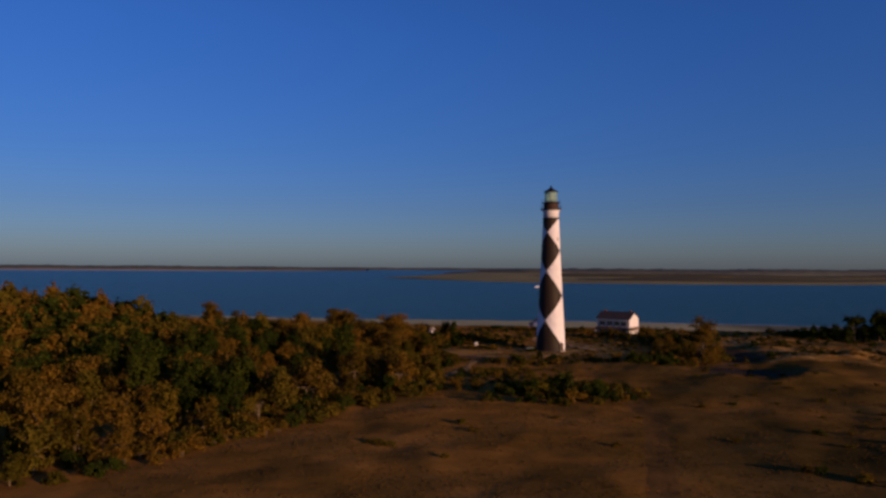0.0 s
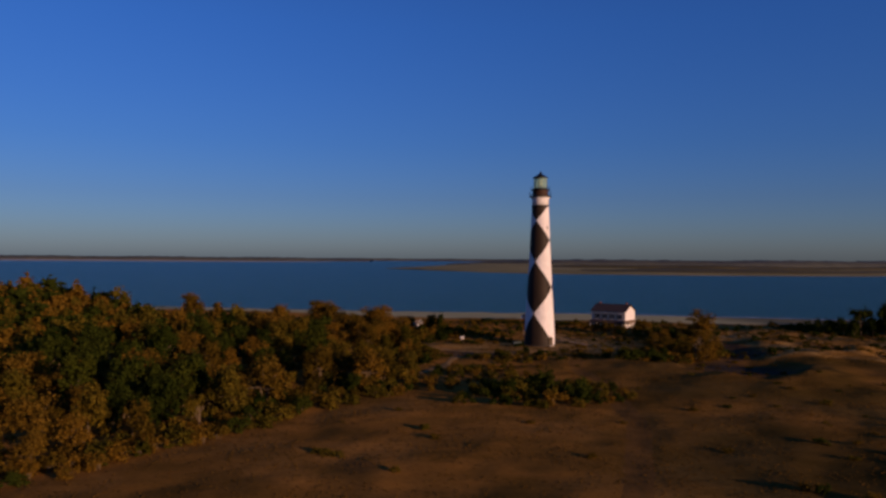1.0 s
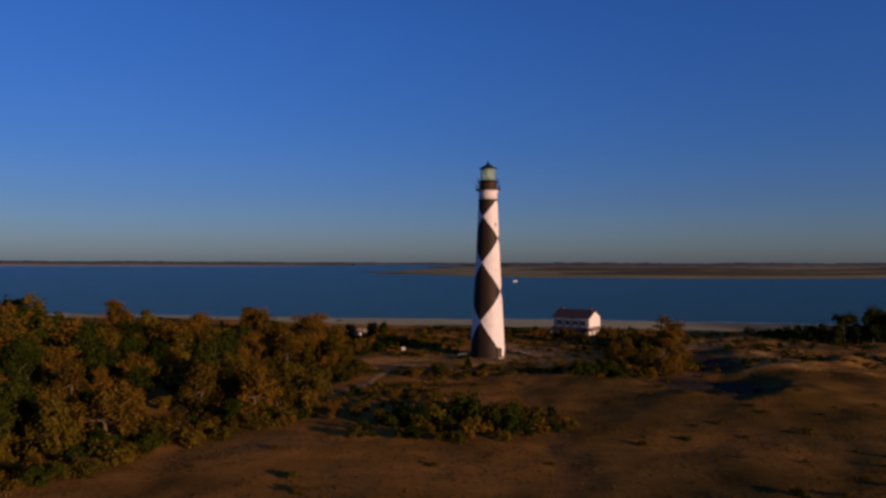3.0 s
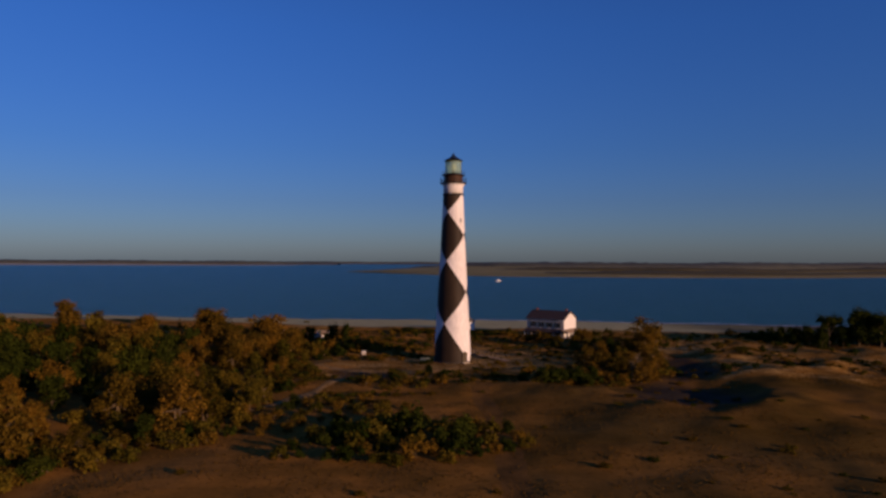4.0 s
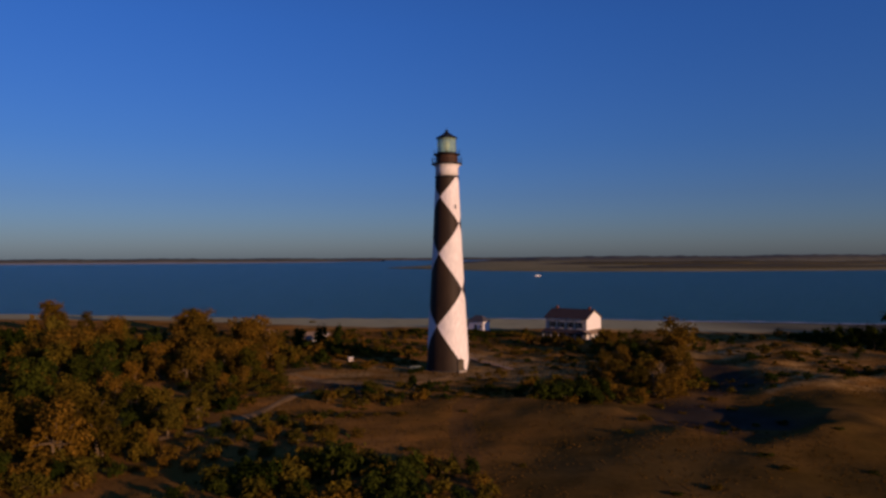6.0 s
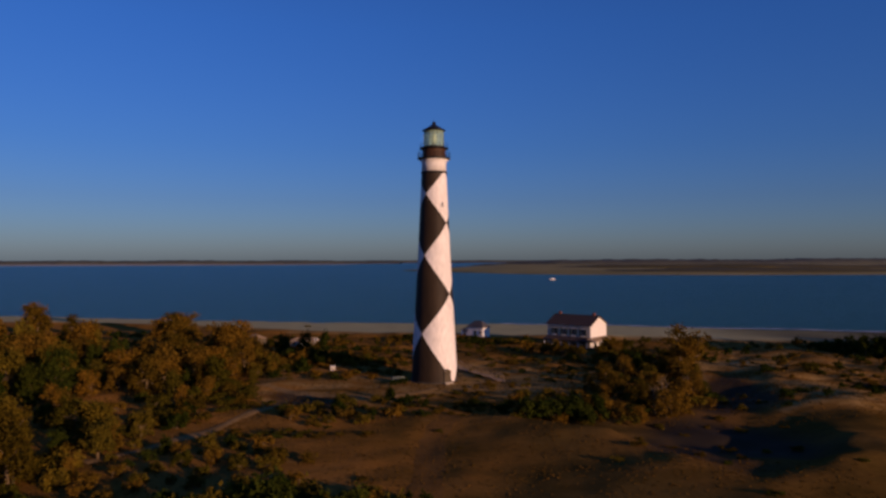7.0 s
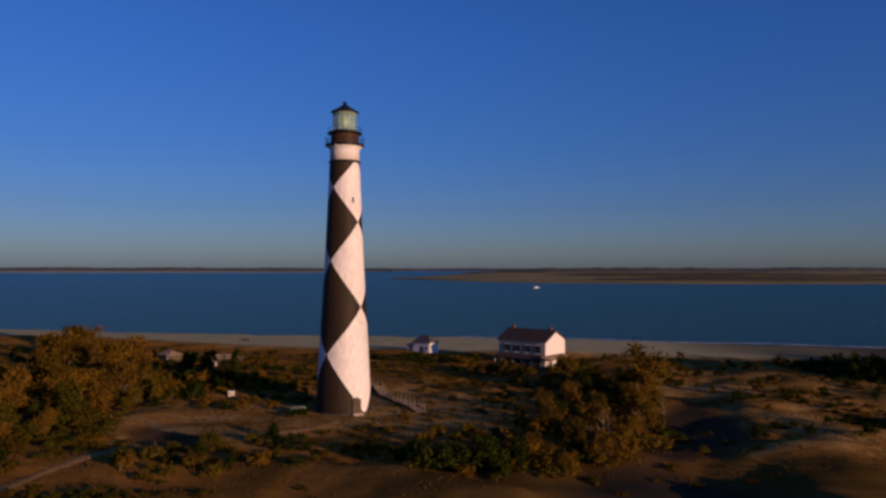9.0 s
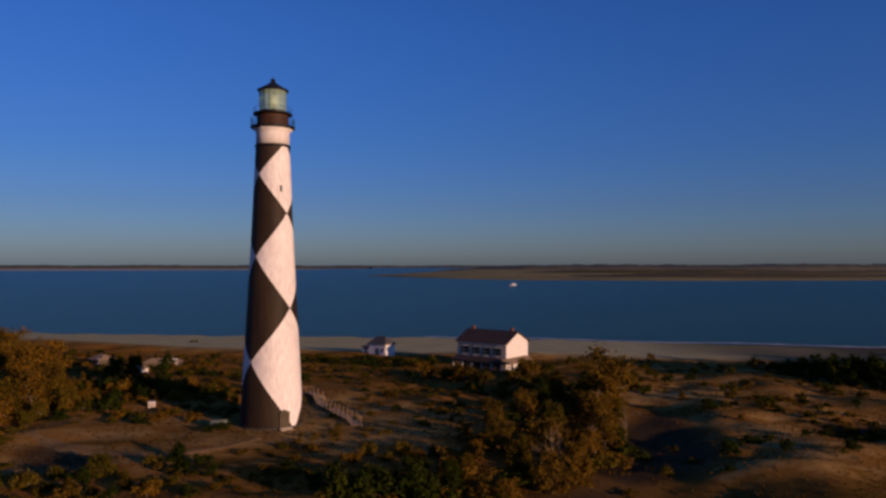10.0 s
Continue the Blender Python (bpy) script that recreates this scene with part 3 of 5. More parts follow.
def lighthouse():
    base = TOWER[2]
    t = thing("lighthouse", pose(*TOWER), "tall black and white diamond-painted lighthouse with a black lantern", "lighthouse")
    part("foundation", turned([(4.58, -1.0), (4.58, 0.2), (4.48, 0.26)], 64), GRANITE, t, "grey stone footing ring")
    for turn in (0, 180):
        for z0, z1 in ((-0.75, 8.4), (8.4, 23.4), (23.4, 35.3), (35.3, TOP_OF_SHAFT)):
            part("black_diamond", painted_panel(z0, z1, FACE + turn, black_half), BLACK_PAINT, t, "matt black painted diamond", True)
        for z0, z1 in ((-0.75, 15.95), (15.95, 29.65), (29.65, TOP_OF_SHAFT)):
            part("white_diamond", painted_panel(z0, z1, FACE + 90 + turn, lambda z: 90 - black_half(z)), WHITE_PAINT, t, "white painted diamond", True)
    zs = lambda z: z - base
    part("core", turned([(3.9, 0.3), (2.3, zs(39.5))], 32), BLACK_PAINT, t)
    part("ring_moulding", turned([(2.44, zs(39.35)), (2.6, zs(39.42)), (2.6, zs(39.68)), (2.45, zs(39.78))], 64), IRON, t, "thin black ring moulding")
    part("white_band", turned([(2.42, zs(39.72)), (2.40, zs(41.3)), (2.48, zs(41.7)), (2.75, zs(42.0)), (2.75, zs(42.1))], 64), WHITE_PAINT, t, "plain white band below the gallery", True)
    gallery = part("gallery_deck", turned([(2.6, zs(42.08)), (3.1, zs(42.18)), (3.22, zs(42.26)), (3.22, zs(42.46)), (2.2, zs(42.48))], 64), IRON, t, "black iron gallery deck")
    for i in range(16):
        a = 2 * math.pi * i / 16
        bm = prism([(2.6, zs(41.85)), (3.05, zs(42.17)), (2.6, zs(42.17))], -0.05, 0.05)
        bmesh.ops.rotate(bm, verts=bm.verts, matrix=Matrix.Rotation(a, 3, "Z"))
        part("bracket", bm, WHITE_PAINT, gallery)
    for i in range(20):
        a = 2 * math.pi * i / 20
        bm = bmesh.new()
        tube(bm, (3.14 * math.cos(a), 3.14 * math.sin(a), zs(42.4)), (3.14 * math.cos(a), 3.14 * math.sin(a), zs(43.6)), 0.03, 0.03)
        part("railing_post", bm, IRON, gallery)
    for z in (42.8, 43.2, 43.6):
        part("railing_rail", turned([(3.115, zs(z) - 0.02), (3.165, zs(z) - 0.02), (3.165, zs(z) + 0.02), (3.115, zs(z) + 0.02), (3.115, zs(z) - 0.02)], 48, False), IRON, gallery)
    part("watch_room", turned([(2.28, zs(42.4)), (2.28, zs(44.0)), (2.36, zs(44.1)), (2.36, zs(44.2))], 48), RUSTY_IRON, t, "rust-stained dark cylindrical watch room")
    upper = part("lantern_deck", turned([(2.3, zs(44.1)), (2.85, zs(44.25)), (2.85, zs(44.42)), (2.0, zs(44.44))], 48), IRON, t)
    for i in range(16):
        a = 2 * math.pi * i / 16
        bm = bmesh.new()
        tube(bm, (2.76 * math.cos(a), 2.76 * math.sin(a), zs(44.35)), (2.76 * math.cos(a), 2.76 * math.sin(a), zs(45.2)), 0.02, 0.02)
        part("railing_post", bm, IRON, upper)
    part("railing_rail", turned([(2.74, zs(45.17)), (2.78, zs(45.17)), (2.78, zs(45.21)), (2.74, zs(45.21)), (2.74, zs(45.17))], 48, False), IRON, upper)
    part("lantern_sill", turned([(2.08, zs(44.4)), (2.08, zs(44.75)), (1.98, zs(44.8))], 16), IRON, t)
    # sixteen-sided lantern room with panes between iron bars
    n, r, z0, z1 = 16, 1.98, zs(44.8), zs(47.8)
    for i in range(n):
        a, b = 2 * math.pi * i / n, 2 * math.pi * (i + 1) / n
        bm = bmesh.new()
        tube(bm, (r * math.cos(a), r * math.sin(a), z0 - 0.05), (r * math.cos(a), r * math.sin(a), z1 + 0.05), 0.018, 0.018, 4)
        part("glazing_bar", bm, IRON, t)
        q = 0.985 * r
        me = mesh_of("pane", [(q * math.cos(a), q * math.sin(a), z0), (q * math.cos(b), q * math.sin(b), z0), (q * math.cos(b), q * math.sin(b), z1), (q * math.cos(a), q * math.sin(a), z1)], [(0, 1, 2, 3)], LANTERN_GLASS)
        part("pane", me, LANTERN_GLASS, t).visible_shadow = False
    part("glazing_ring", turned([(1.97, zs(46.36)), (2.0, zs(46.36)), (2.0, zs(46.39)), (1.97, zs(46.39)), (1.97, zs(46.36))], 16, False), IRON, t)
    part("lens", turned([(0.3, zs(45.3)), (0.5, zs(45.6)), (0.62, zs(46.1)), (0.62, zs(46.6)), (0.5, zs(47.0)), (0.25, zs(47.2))], 24), LENS_GLASS, t, "white glass lens", True)
    part("lens_pedestal", turned([(0.6, zs(44.3)), (0.3, zs(44.4)), (0.25, zs(45.4))], 16), IRON, t)
    roof = part("roof", turned([(2.15, zs(47.75)), (2.3, zs(47.82)), (2.28, zs(47.92)), (1.75, zs(48.2)), (1.05, zs(48.62)), (0.5, zs(49.0)), (0.3, zs(49.12))], 32), IRON, t, "low black domed lantern roof", True)
    part("vent_ball", turned([(0.2, zs(49.05)), (0.34, zs(49.2)), (0.38, zs(49.38)), (0.28, zs(49.56)), (0.08, zs(49.66))], 16), IRON, roof, "", True)
    bm = bmesh.new()
    tube(bm, (0, 0, zs(49.6)), (0, 0, zs(50.1)), 0.05, 0.02)
    part("lightning_rod", bm, IRON, roof)
    # small windows up the shaft and the entrance at the foot
    for az, z in ((-52, 33.2), (128, 20.0)):
        r = shaft_radius(z)
        w = part("window", a_box(-0.12, 0.06, -0.42, 0.42, -0.75, 0.75, bevel=0.03), WHITE_PAINT, t, "white window surround")
        w.matrix_basis = pose(0, 0, 0, 0, 0, az) @ pose(r, 0, z - base)
        part("pane", a_box(0.06, 0.075, -0.18, 0.18, -0.45, 0.45), DARK_PANE, w)
    door = part("entrance", a_box(-0.4, 0.5, -0.75, 0.75, 0.2, 2.3, bevel=0.05), FRONT_WOOD, t, "dark weathered entrance surround")
    door.matrix_basis = pose(0, 0, 0, 0, 0, -54) @ pose(4.15, 0, 0)
    part("pediment", prism([(-0.9, 2.25), (0.9, 2.25), (0, 2.75)], -0.6, 0.4), FRONT_WOOD, door).matrix_basis = pose(0, 0, 0, 0, 0, 90)
    leaf = part("door_leaf", a_box(0.5, 0.54, -0.4, 0.4, 0.3, 2.0, bevel=0.01), FRONT_WOOD, door, "dark weathered wooden door")
    part("handle", a_box(0.54, 0.6, 0.26, 0.32, 1.15, 1.3), IRON, leaf)
    for i in range(3):
        part("step", a_box(0.5, 1.7 - 0.35 * i, -0.9, 0.9, -0.3, -0.02 + 0.15 * i, bevel=0.02), STEP_STONE, door, "pale worn stone step")
    return t


lighthouse()


# ---- keepers' house ----
def sash(parent, m, w=1.0, h=1.6):
    win = part("window", a_box(-w / 2 - 0.1, w / 2 + 0.1, -0.06, 0.05, -h / 2 - 0.1, h / 2 + 0.1, bevel=0.015), HOUSE_WHITE, parent)
    win.matrix_basis = m
    for zc in (-h / 4, h / 4):
        part("pane", a_box(-w / 2, w / 2, -0.075, -0.06, zc - h / 4 + 0.03, zc + h / 4 - 0.03), DARK_PANE, win)
    part("sill", a_box(-w / 2 - 0.16, w / 2 + 0.16, -0.16, -0.05, -h / 2 - 0.16, -h / 2 - 0.1), HOUSE_WHITE, win)
    return win


def keepers_house(cx, cy, turn, length=13.1, width=8.9):
    """Two storeys under a gable roof; the front, with a porch, faces -y, the ridge runs along x."""
    z = ground_height(cx, cy) - 1.3
    h = thing("keepers_house", pose(cx, cy, z, 0, 0, turn), "two-storey clapboard house with white gables, brown roof and front porch", "house")
    L, W, eave, ridge = length / 2, width / 2, 7.1, 9.3
    part("foundation", a_box(-L + 0.05, L - 0.05, -W + 0.05, W - 0.05, -0.8, 0.7), BRICK, h, "low red brick foundation")
    part("front_wall", a_box(-L, L, -W, -W + 0.2, 0.7, eave), SHADED_WHITE, h, "white clapboard front wall in a shaded tone")
    part("rear_wall", a_box(-L, L, W - 0.2, W, 0.7, eave), HOUSE_WHITE, h)
    for s in (-1, 1):
        bm = prism([(-W, 0.7), (W, 0.7), (W, eave), (0, ridge - 0.12), (-W, eave)], -0.1, 0.1)
        g = part("gable_wall", bm, HOUSE_WHITE, h, "white clapboard gable end")
        g.matrix_basis = pose(s * (L - 0.1), 0, 0, 0, 0, 90)
        for k in range(16):
            zc = 0.85 + k * 0.36
            part("clapboard", a_box(s * L if s > 0 else -L - 0.025, L + 0.025 if s > 0 else -L, -W, W, zc, zc + 0.335), HOUSE_WHITE, g).matrix_basis = pose(0, 0, 0, 0, 0, -90) @ pose(-s * (L - 0.1), 0, 0)
    for s in (-1, 1):
        bm = bmesh.new()
        yo, zo = s * (W + 0.35), eave - 0.2
        pts = [(-L - 0.4, yo, zo), (L + 0.4, yo, zo), (L + 0.4, 0, ridge), (-L - 0.4, 0, ridge)]
        lo = [bm.verts.new(p) for p in pts]
        hi = [bm.verts.new((x, y, zz + 0.16)) for x, y, zz in pts]
        bm.faces.new(lo), bm.faces.new(hi)
        for i in range(4):
            bm.faces.new((lo[i], lo[(i + 1) % 4], hi[(i + 1) % 4], hi[i]))
        r = part("roof_slope", bm, ROOF_RED, h, "red-brown shingle roof")
        for k in range(9):
            f = k / 9
            ya, za = yo * (1 - f), zo + (ridge - zo) * f + 0.16
            yb, zb = yo * (1 - f - 0.111), zo + (ridge - zo) * (f + 0.111) + 0.16
            me = mesh_of("shingle_course", [(-L - 0.42, ya, za + 0.05), (L + 0.42, ya, za + 0.05), (L + 0.42, yb, zb + 0.012), (-L - 0.42, yb, zb + 0.012), (-L - 0.42, ya, za), (L + 0.42, ya, za)], [(0, 1, 2, 3), (4, 5, 1, 0)], ROOF_RED)
            part("shingle_course", me, ROOF_RED, r)
    part("ridge_cap", a_box(-L - 0.42, L + 0.42, -0.14, 0.14, ridge + 0.12, ridge + 0.22), ROOF_RED, h)
    for x in (-L + 1.3, L - 1.3):
        c = part("chimney", a_box(x - 0.32, x + 0.32, -0.32, 0.32, ridge - 0.8, ridge + 0.85, bevel=0.02), BRICK, h, "red brick chimney")
        part("chimney_cap", a_box(x - 0.38, x + 0.38, -0.38, 0.38, ridge + 0.8, ridge + 0.92, bevel=0.02), BRICK, c)
    part("eaves_board", a_box(-L - 0.3, L + 0.3, -W - 0.3, -W - 0.22, eave - 0.32, eave - 0.1), HOUSE_WHITE, h)
    # one-storey porch along the front
    D = 1.9
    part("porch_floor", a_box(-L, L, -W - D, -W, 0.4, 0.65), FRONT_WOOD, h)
    bm = prism([(-W - D - 0.3, 3.0), (-W, 3.75), (-W, 3.9), (-W - D - 0.3, 3.15)], -L - 0.2, L + 0.2)
    part("porch_roof", bm, ROOF_RED, h, "dark shingled porch roof").matrix_basis = Matrix(((0, 1, 0, 0), (1, 0, 0, 0), (0, 0, 1, 0), (0, 0, 0, 1)))
    part("porch_beam", a_box(-L, L, -W - D + 0.02, -W - D + 0.18, 2.8, 3.02), FRONT_WOOD, h)
    for i in range(6):
        x = -L + 0.12 + i * (2 * L - 0.24) / 5
        part("porch_post", a_box(x - 0.08, x + 0.08, -W - D + 0.02, -W - D + 0.18, 0.65, 2.8, bevel=0.015), HOUSE_WHITE, h)
    rail = part("railing", a_box(-L, L, -W - D + 0.06, -W - D + 0.13, 1.5, 1.58), FRONT_WOOD, h)
    for i in range(40):
        x = -L + 0.25 + i * (2 * L - 0.5) / 39
        part("baluster", a_box(x - 0.025, x + 0.025, -W - D + 0.07, -W - D + 0.12, 0.65, 1.5), FRONT_WOOD, rail)
    for x in (-4.3, -1.45, 1.45, 4.3):
        for z0 in (2.0, 5.2):
            win = sash(h, pose(x, -W - 0.02, z0), 0.95, 1.65)
            for k in (-1, 1):
                part("shutter", a_box(k * 0.78 - 0.25, k * 0.78 + 0.25, -0.12, -0.06, -0.85, 0.85, bevel=0.01), SHUTTER, win, "dark green shutter")
    # the porch goes on round the gable end
    part("side_porch_floor", a_box(L, L + 1.8, -W - D, W - 1.2, 0.35, 0.62), FRONT_WOOD, h)
    part("side_porch_roof", prism([(L + 0.03, 3.55), (L + 0.03, 3.9), (L + 2.1, 3.1), (L + 2.1, 2.95)], -W - D - 0.25, W - 0.9), WOOD, h, "weathered tan porch roof")
    part("side_porch_skirt", a_box(L + 1.7, L + 1.78, -W - D, W - 1.2, -0.6, 0.35), FRONT_WOOD, h)
    for i in range(5):
        y = -W - D + 0.2 + i * (2 * W + D - 1.6) / 4
        part("porch_post", a_box(L + 1.62, L + 1.76, y - 0.07, y + 0.07, 0.62, 3.02, bevel=0.015), HOUSE_WHITE, h)
    side = part("railing", a_box(L + 1.66, L + 1.72, -W - D + 0.2, W - 1.4, 1.5, 1.58), FRONT_WOOD, h)
    for i in range(26):
        y = -W - D + 0.35 + i * (2 * W + D - 1.9) / 25
        part("baluster", a_box(L + 1.67, L + 1.71, y - 0.025, y + 0.025, 0.62, 1.5), FRONT_WOOD, side)
    part("side_door", a_box(L + 0.03, L + 0.07, 0.4, 1.3, 0.62, 2.65, bevel=0.01), SHUTTER, h, "dark green side door")
    for y in (-2.2, 2.6):
        sash(h, pose(L + 0.05, y, 2.0, 0, 0, 90), 0.9, 1.5)
    d = part("front_door", a_box(-0.45, 0.45, -W - 0.06, -W - 0.01, 0.7, 2.75, bevel=0.01), SHUTTER, h, "dark green front door")
    part("handle", a_box(0.32, 0.38, -W - 0.12, -W - 0.06, 1.6, 1.75), IRON, d)
    for i in range(3):
        part("porch_step", a_box(-0.9, 0.9, -W - D - 0.3 * (3 - i), -W - D, -0.5, -0.2 + 0.2 * i), FRONT_WOOD, h)
    return h


# middle of the house, from its near corner and its turn
HOUSE_TURN = -38.0
c33, s33 = math.cos(radians(HOUSE_TURN)), math.sin(radians(HOUSE_TURN))
near_corner = (79.7, 278.0)
keepers_house(near_corner[0] - 6.55 * c33 - 4.45 * s33, near_corner[1] - 6.55 * s33 + 4.45 * c33, HOUSE_TURN)


def hip_shed(name, cx, cy, turn, w, d, wall, rise, wall_mat, roof_mat, label):
    z = min(ground_height(cx + a, cy + b) for a in (-w / 2, w / 2) for b in (-d / 2, d / 2)) - 0.1
    s = thing(name, pose(cx, cy, z, 0, 0, turn), label, "shed")
    part("walls", a_box(-w / 2, w / 2, -d / 2, d / 2, -0.2, wall, bevel=0.02), wall_mat, s)
    bm = bmesh.new()
    o = 0.35
    e = [bm.verts.new(p) for p in ((-w / 2 - o, -d / 2 - o, wall - 0.1), (w / 2 + o, -d / 2 - o, wall - 0.1), (w / 2 + o, d / 2 + o, wall - 0.1), (-w / 2 - o, d / 2 + o, wall - 0.1))]
    k = max(0.15, (w - d) / 2)
    top = [bm.verts.new((-k, 0, wall + rise)), bm.verts.new((k, 0, wall + rise))]
    bm.faces.new(e[::-1])
    bm.faces.new((e[0], e[1], top[1], top[0]))
    bm.faces.new((e[1], e[2], top[1]))
    bm.faces.new((e[2], e[3], top[0], top[1]))
    bm.faces.new((e[3], e[0], top[0]))
    part("roof", bm, roof_mat, s)
    part("door", a_box(-0.45, 0.45, -d / 2 - 0.05, -d / 2 + 0.02, 0.1, 2.1, bevel=0.01), SHUTTER, s)
    sash(s, pose(w / 2 - 0.9, -d / 2 - 0.02, 1.6), 0.7, 1.0)
    return s


hip_shed("summer_kitchen", 50.6, 304.6, HOUSE_TURN, 5.8, 3.4, 3.2, 1.8, HOUSE_WHITE, ROOF_DARK, "small white outbuilding with a dark pyramid roof near the beach")
hip_shed("lean_to", 47.2, 306.8, HOUSE_TURN, 2.6, 2.4, 2.0, 0.6, HOUSE_WHITE, ROOF_DARK, "low white store beside the outbuilding")
hip_shed("wooden_shed", 3.4, 271.5, HOUSE_TURN, 2.4, 2.0, 1.5, 0.7, HOUSE_WHITE, WOOD, "small weathered white shed standing in the scrub")
hip_shed("wooden_shed", -12.5, 288.5, HOUSE_TURN, 5.2, 3.6, 1.9, 1.0, FRONT_WOOD, WOOD, "weathered shed with a pale roof half hidden in the scrub")
hip_shed("wooden_shed", 2.0, 287.0, 8, 8.0, 3.2, 1.4, 0.8, FRONT_WOOD, WOOD, "long low shed with a pale roof in the scrub")


def boardwalk(points, width=1.5):
    b = thing("boardwalk", pose(0, 0, 0), "weathered wooden boardwalk with handrails beside the tower", "boardwalk")
    pts = np.array(points, float)
    d = np.r_[0, np.cumsum(np.hypot(*np.diff(pts, axis=0).T))]
    n = int(d[-1] / 0.3)
    plank = bpy.data.meshes.new("plank")
    bm = a_box(-width / 2, width / 2, -0.13, 0.13, 0, 0.05)
    bm.to_mesh(plank)
    bm.free()
    plank.materials.append(WOOD)
    at = lambda s: (float(np.interp(s, d, pts[:, 0])), float(np.interp(s, d, pts[:, 1])))
    for i in range(n):
        s = i * 0.3
        (x, y), (x2, y2) = at(s), at(s + 0.05)
        p = part("plank", plank, WOOD, b)
        p.matrix_basis = pose(x, y, max(ground_height(x, y), -1.0) + 0.35, 0, 0, math.degrees(math.atan2(y2 - y, x2 - x)) - 90)
    for side in (-1, 1):
        prev = None
        for i in range(0, n, 6):
            s = i * 0.3
            (x, y), (x2, y2) = at(s), at(s + 0.05)
            l = math.hypot(x2 - x, y2 - y) or 1
            px, py = x - side * (y2 - y) / l * width / 2, y + side * (x2 - x) / l * width / 2
            z = max(ground_height(x, y), -1.0) + 0.35
            bm = bmesh.new()
            tube(bm, (px, py, z - 0.8), (px, py, z + 1.05), 0.06, 0.06, 4)
            post = part("post", bm, WOOD, b)
            if prev:
                bm = bmesh.new()
                tube(bm, prev, (px, py, z + 1.0), 0.05, 0.05, 4)
                part("handrail", bm, WOOD, b)
            prev = (px, py, z + 1.0)
    return b


boardwalk([(39, 248.5), (42.5, 249), (44.5, 246), (46, 240), (49.5, 233.5), (52.5, 228), (54, 223)])


def utility_box(x, y, turn):
    b = thing("utility_box", pose(x, y, ground_height(x, y), 0, 0, turn), "small white utility box standing in the dry grass", "utility box")
    part("body", a_box(-0.5, 0.5, -0.4, 0.4, -0.1, 0.8, bevel=0.03), HOUSE_WHITE, b)
    part("lid", a_box(-0.55, 0.55, -0.45, 0.45, 0.8, 0.87, bevel=0.02), HOUSE_WHITE, b)
    door = part("door", a_box(-0.42, 0.42, -0.43, -0.4, 0.08, 0.72, bevel=0.01), SHADED_WHITE, b, "pale sheet door")
    part("handle", a_box(0.36, 0.42, -0.47, -0.43, 0.45, 0.6), IRON, door)
    return b


def storage_tank(x, y, turn):
    b = thing("storage_tank", pose(x, y, ground_height(x, y), 0, 0, turn), "low pale grey-green storage tank on two cradles beside the tower", "tank")
    side = pose(0, 0, 0.75, 0, 90, 0)
    part("shell", turned([(0.08, -1.35), (0.3, -1.25), (0.45, -1.0), (0.45, 1.0), (0.3, 1.25), (0.08, 1.35)], 20), TANK_PAINT, b, "", True).matrix_basis = side
    for k in (-0.75, 0.75):
        part("cradle", a_box(k - 0.12, k + 0.12, -0.42, 0.42, -0.2, 0.5, bevel=0.02), GRANITE, b)
    part("filler_cap", turned([(0.12, 1.15), (0.12, 1.32), (0.05, 1.36)], 12), IRON, b)
    return b


utility_box(18.8, 238.6, 12)
storage_tank(34.2, 224.0, 4)


def motor_boat(x, y, turn):
    b = thing("motor_boat", pose(x, y, SEA - 0.25, 0, 0, turn), "small white motor boat out on the blue water", "boat")
    bm = bmesh.new()
    rows = []
    for u, w, keel, top in ((-3.6, 1.1, 0.05, 1.0), (-1.5, 1.25, 0.0, 1.0), (1.0, 1.15, 0.05, 1.1), (2.8, 0.65, 0.3, 1.3), (3.8, 0.05, 0.9, 1.45)):
        rows.append([bm.verts.new((u, v * w, z)) for v, z in ((-1, top), (-0.75, keel + 0.35), (0, keel), (0.75, keel + 0.35), (1, top))])
    for a, c in zip(rows, rows[1:]):
        for j in range(4):
            bm.faces.new((a[j], a[j + 1], c[j + 1], c[j]))
        bm.faces.new((a[0], c[0], c[4], a[4]))
    bm.faces.new(rows[0])
    part("hull", bm, BOAT_WHITE, b)
    cabin = part("cabin", a_box(-0.9, 1.2, -0.8, 0.8, 1.0, 2.3, bevel=0.12), BOAT_WHITE, b)
    part("windscreen", a_box(1.2, 1.24, -0.65, 0.65, 1.6, 2.1), DARK_PANE, cabin)
    part("outboard_motor", a_box(-4.1, -3.6, -0.25, 0.25, 0.3, 1.5, bevel=0.08), IRON, b)
    return b


motor_boat(146, 944, 5)


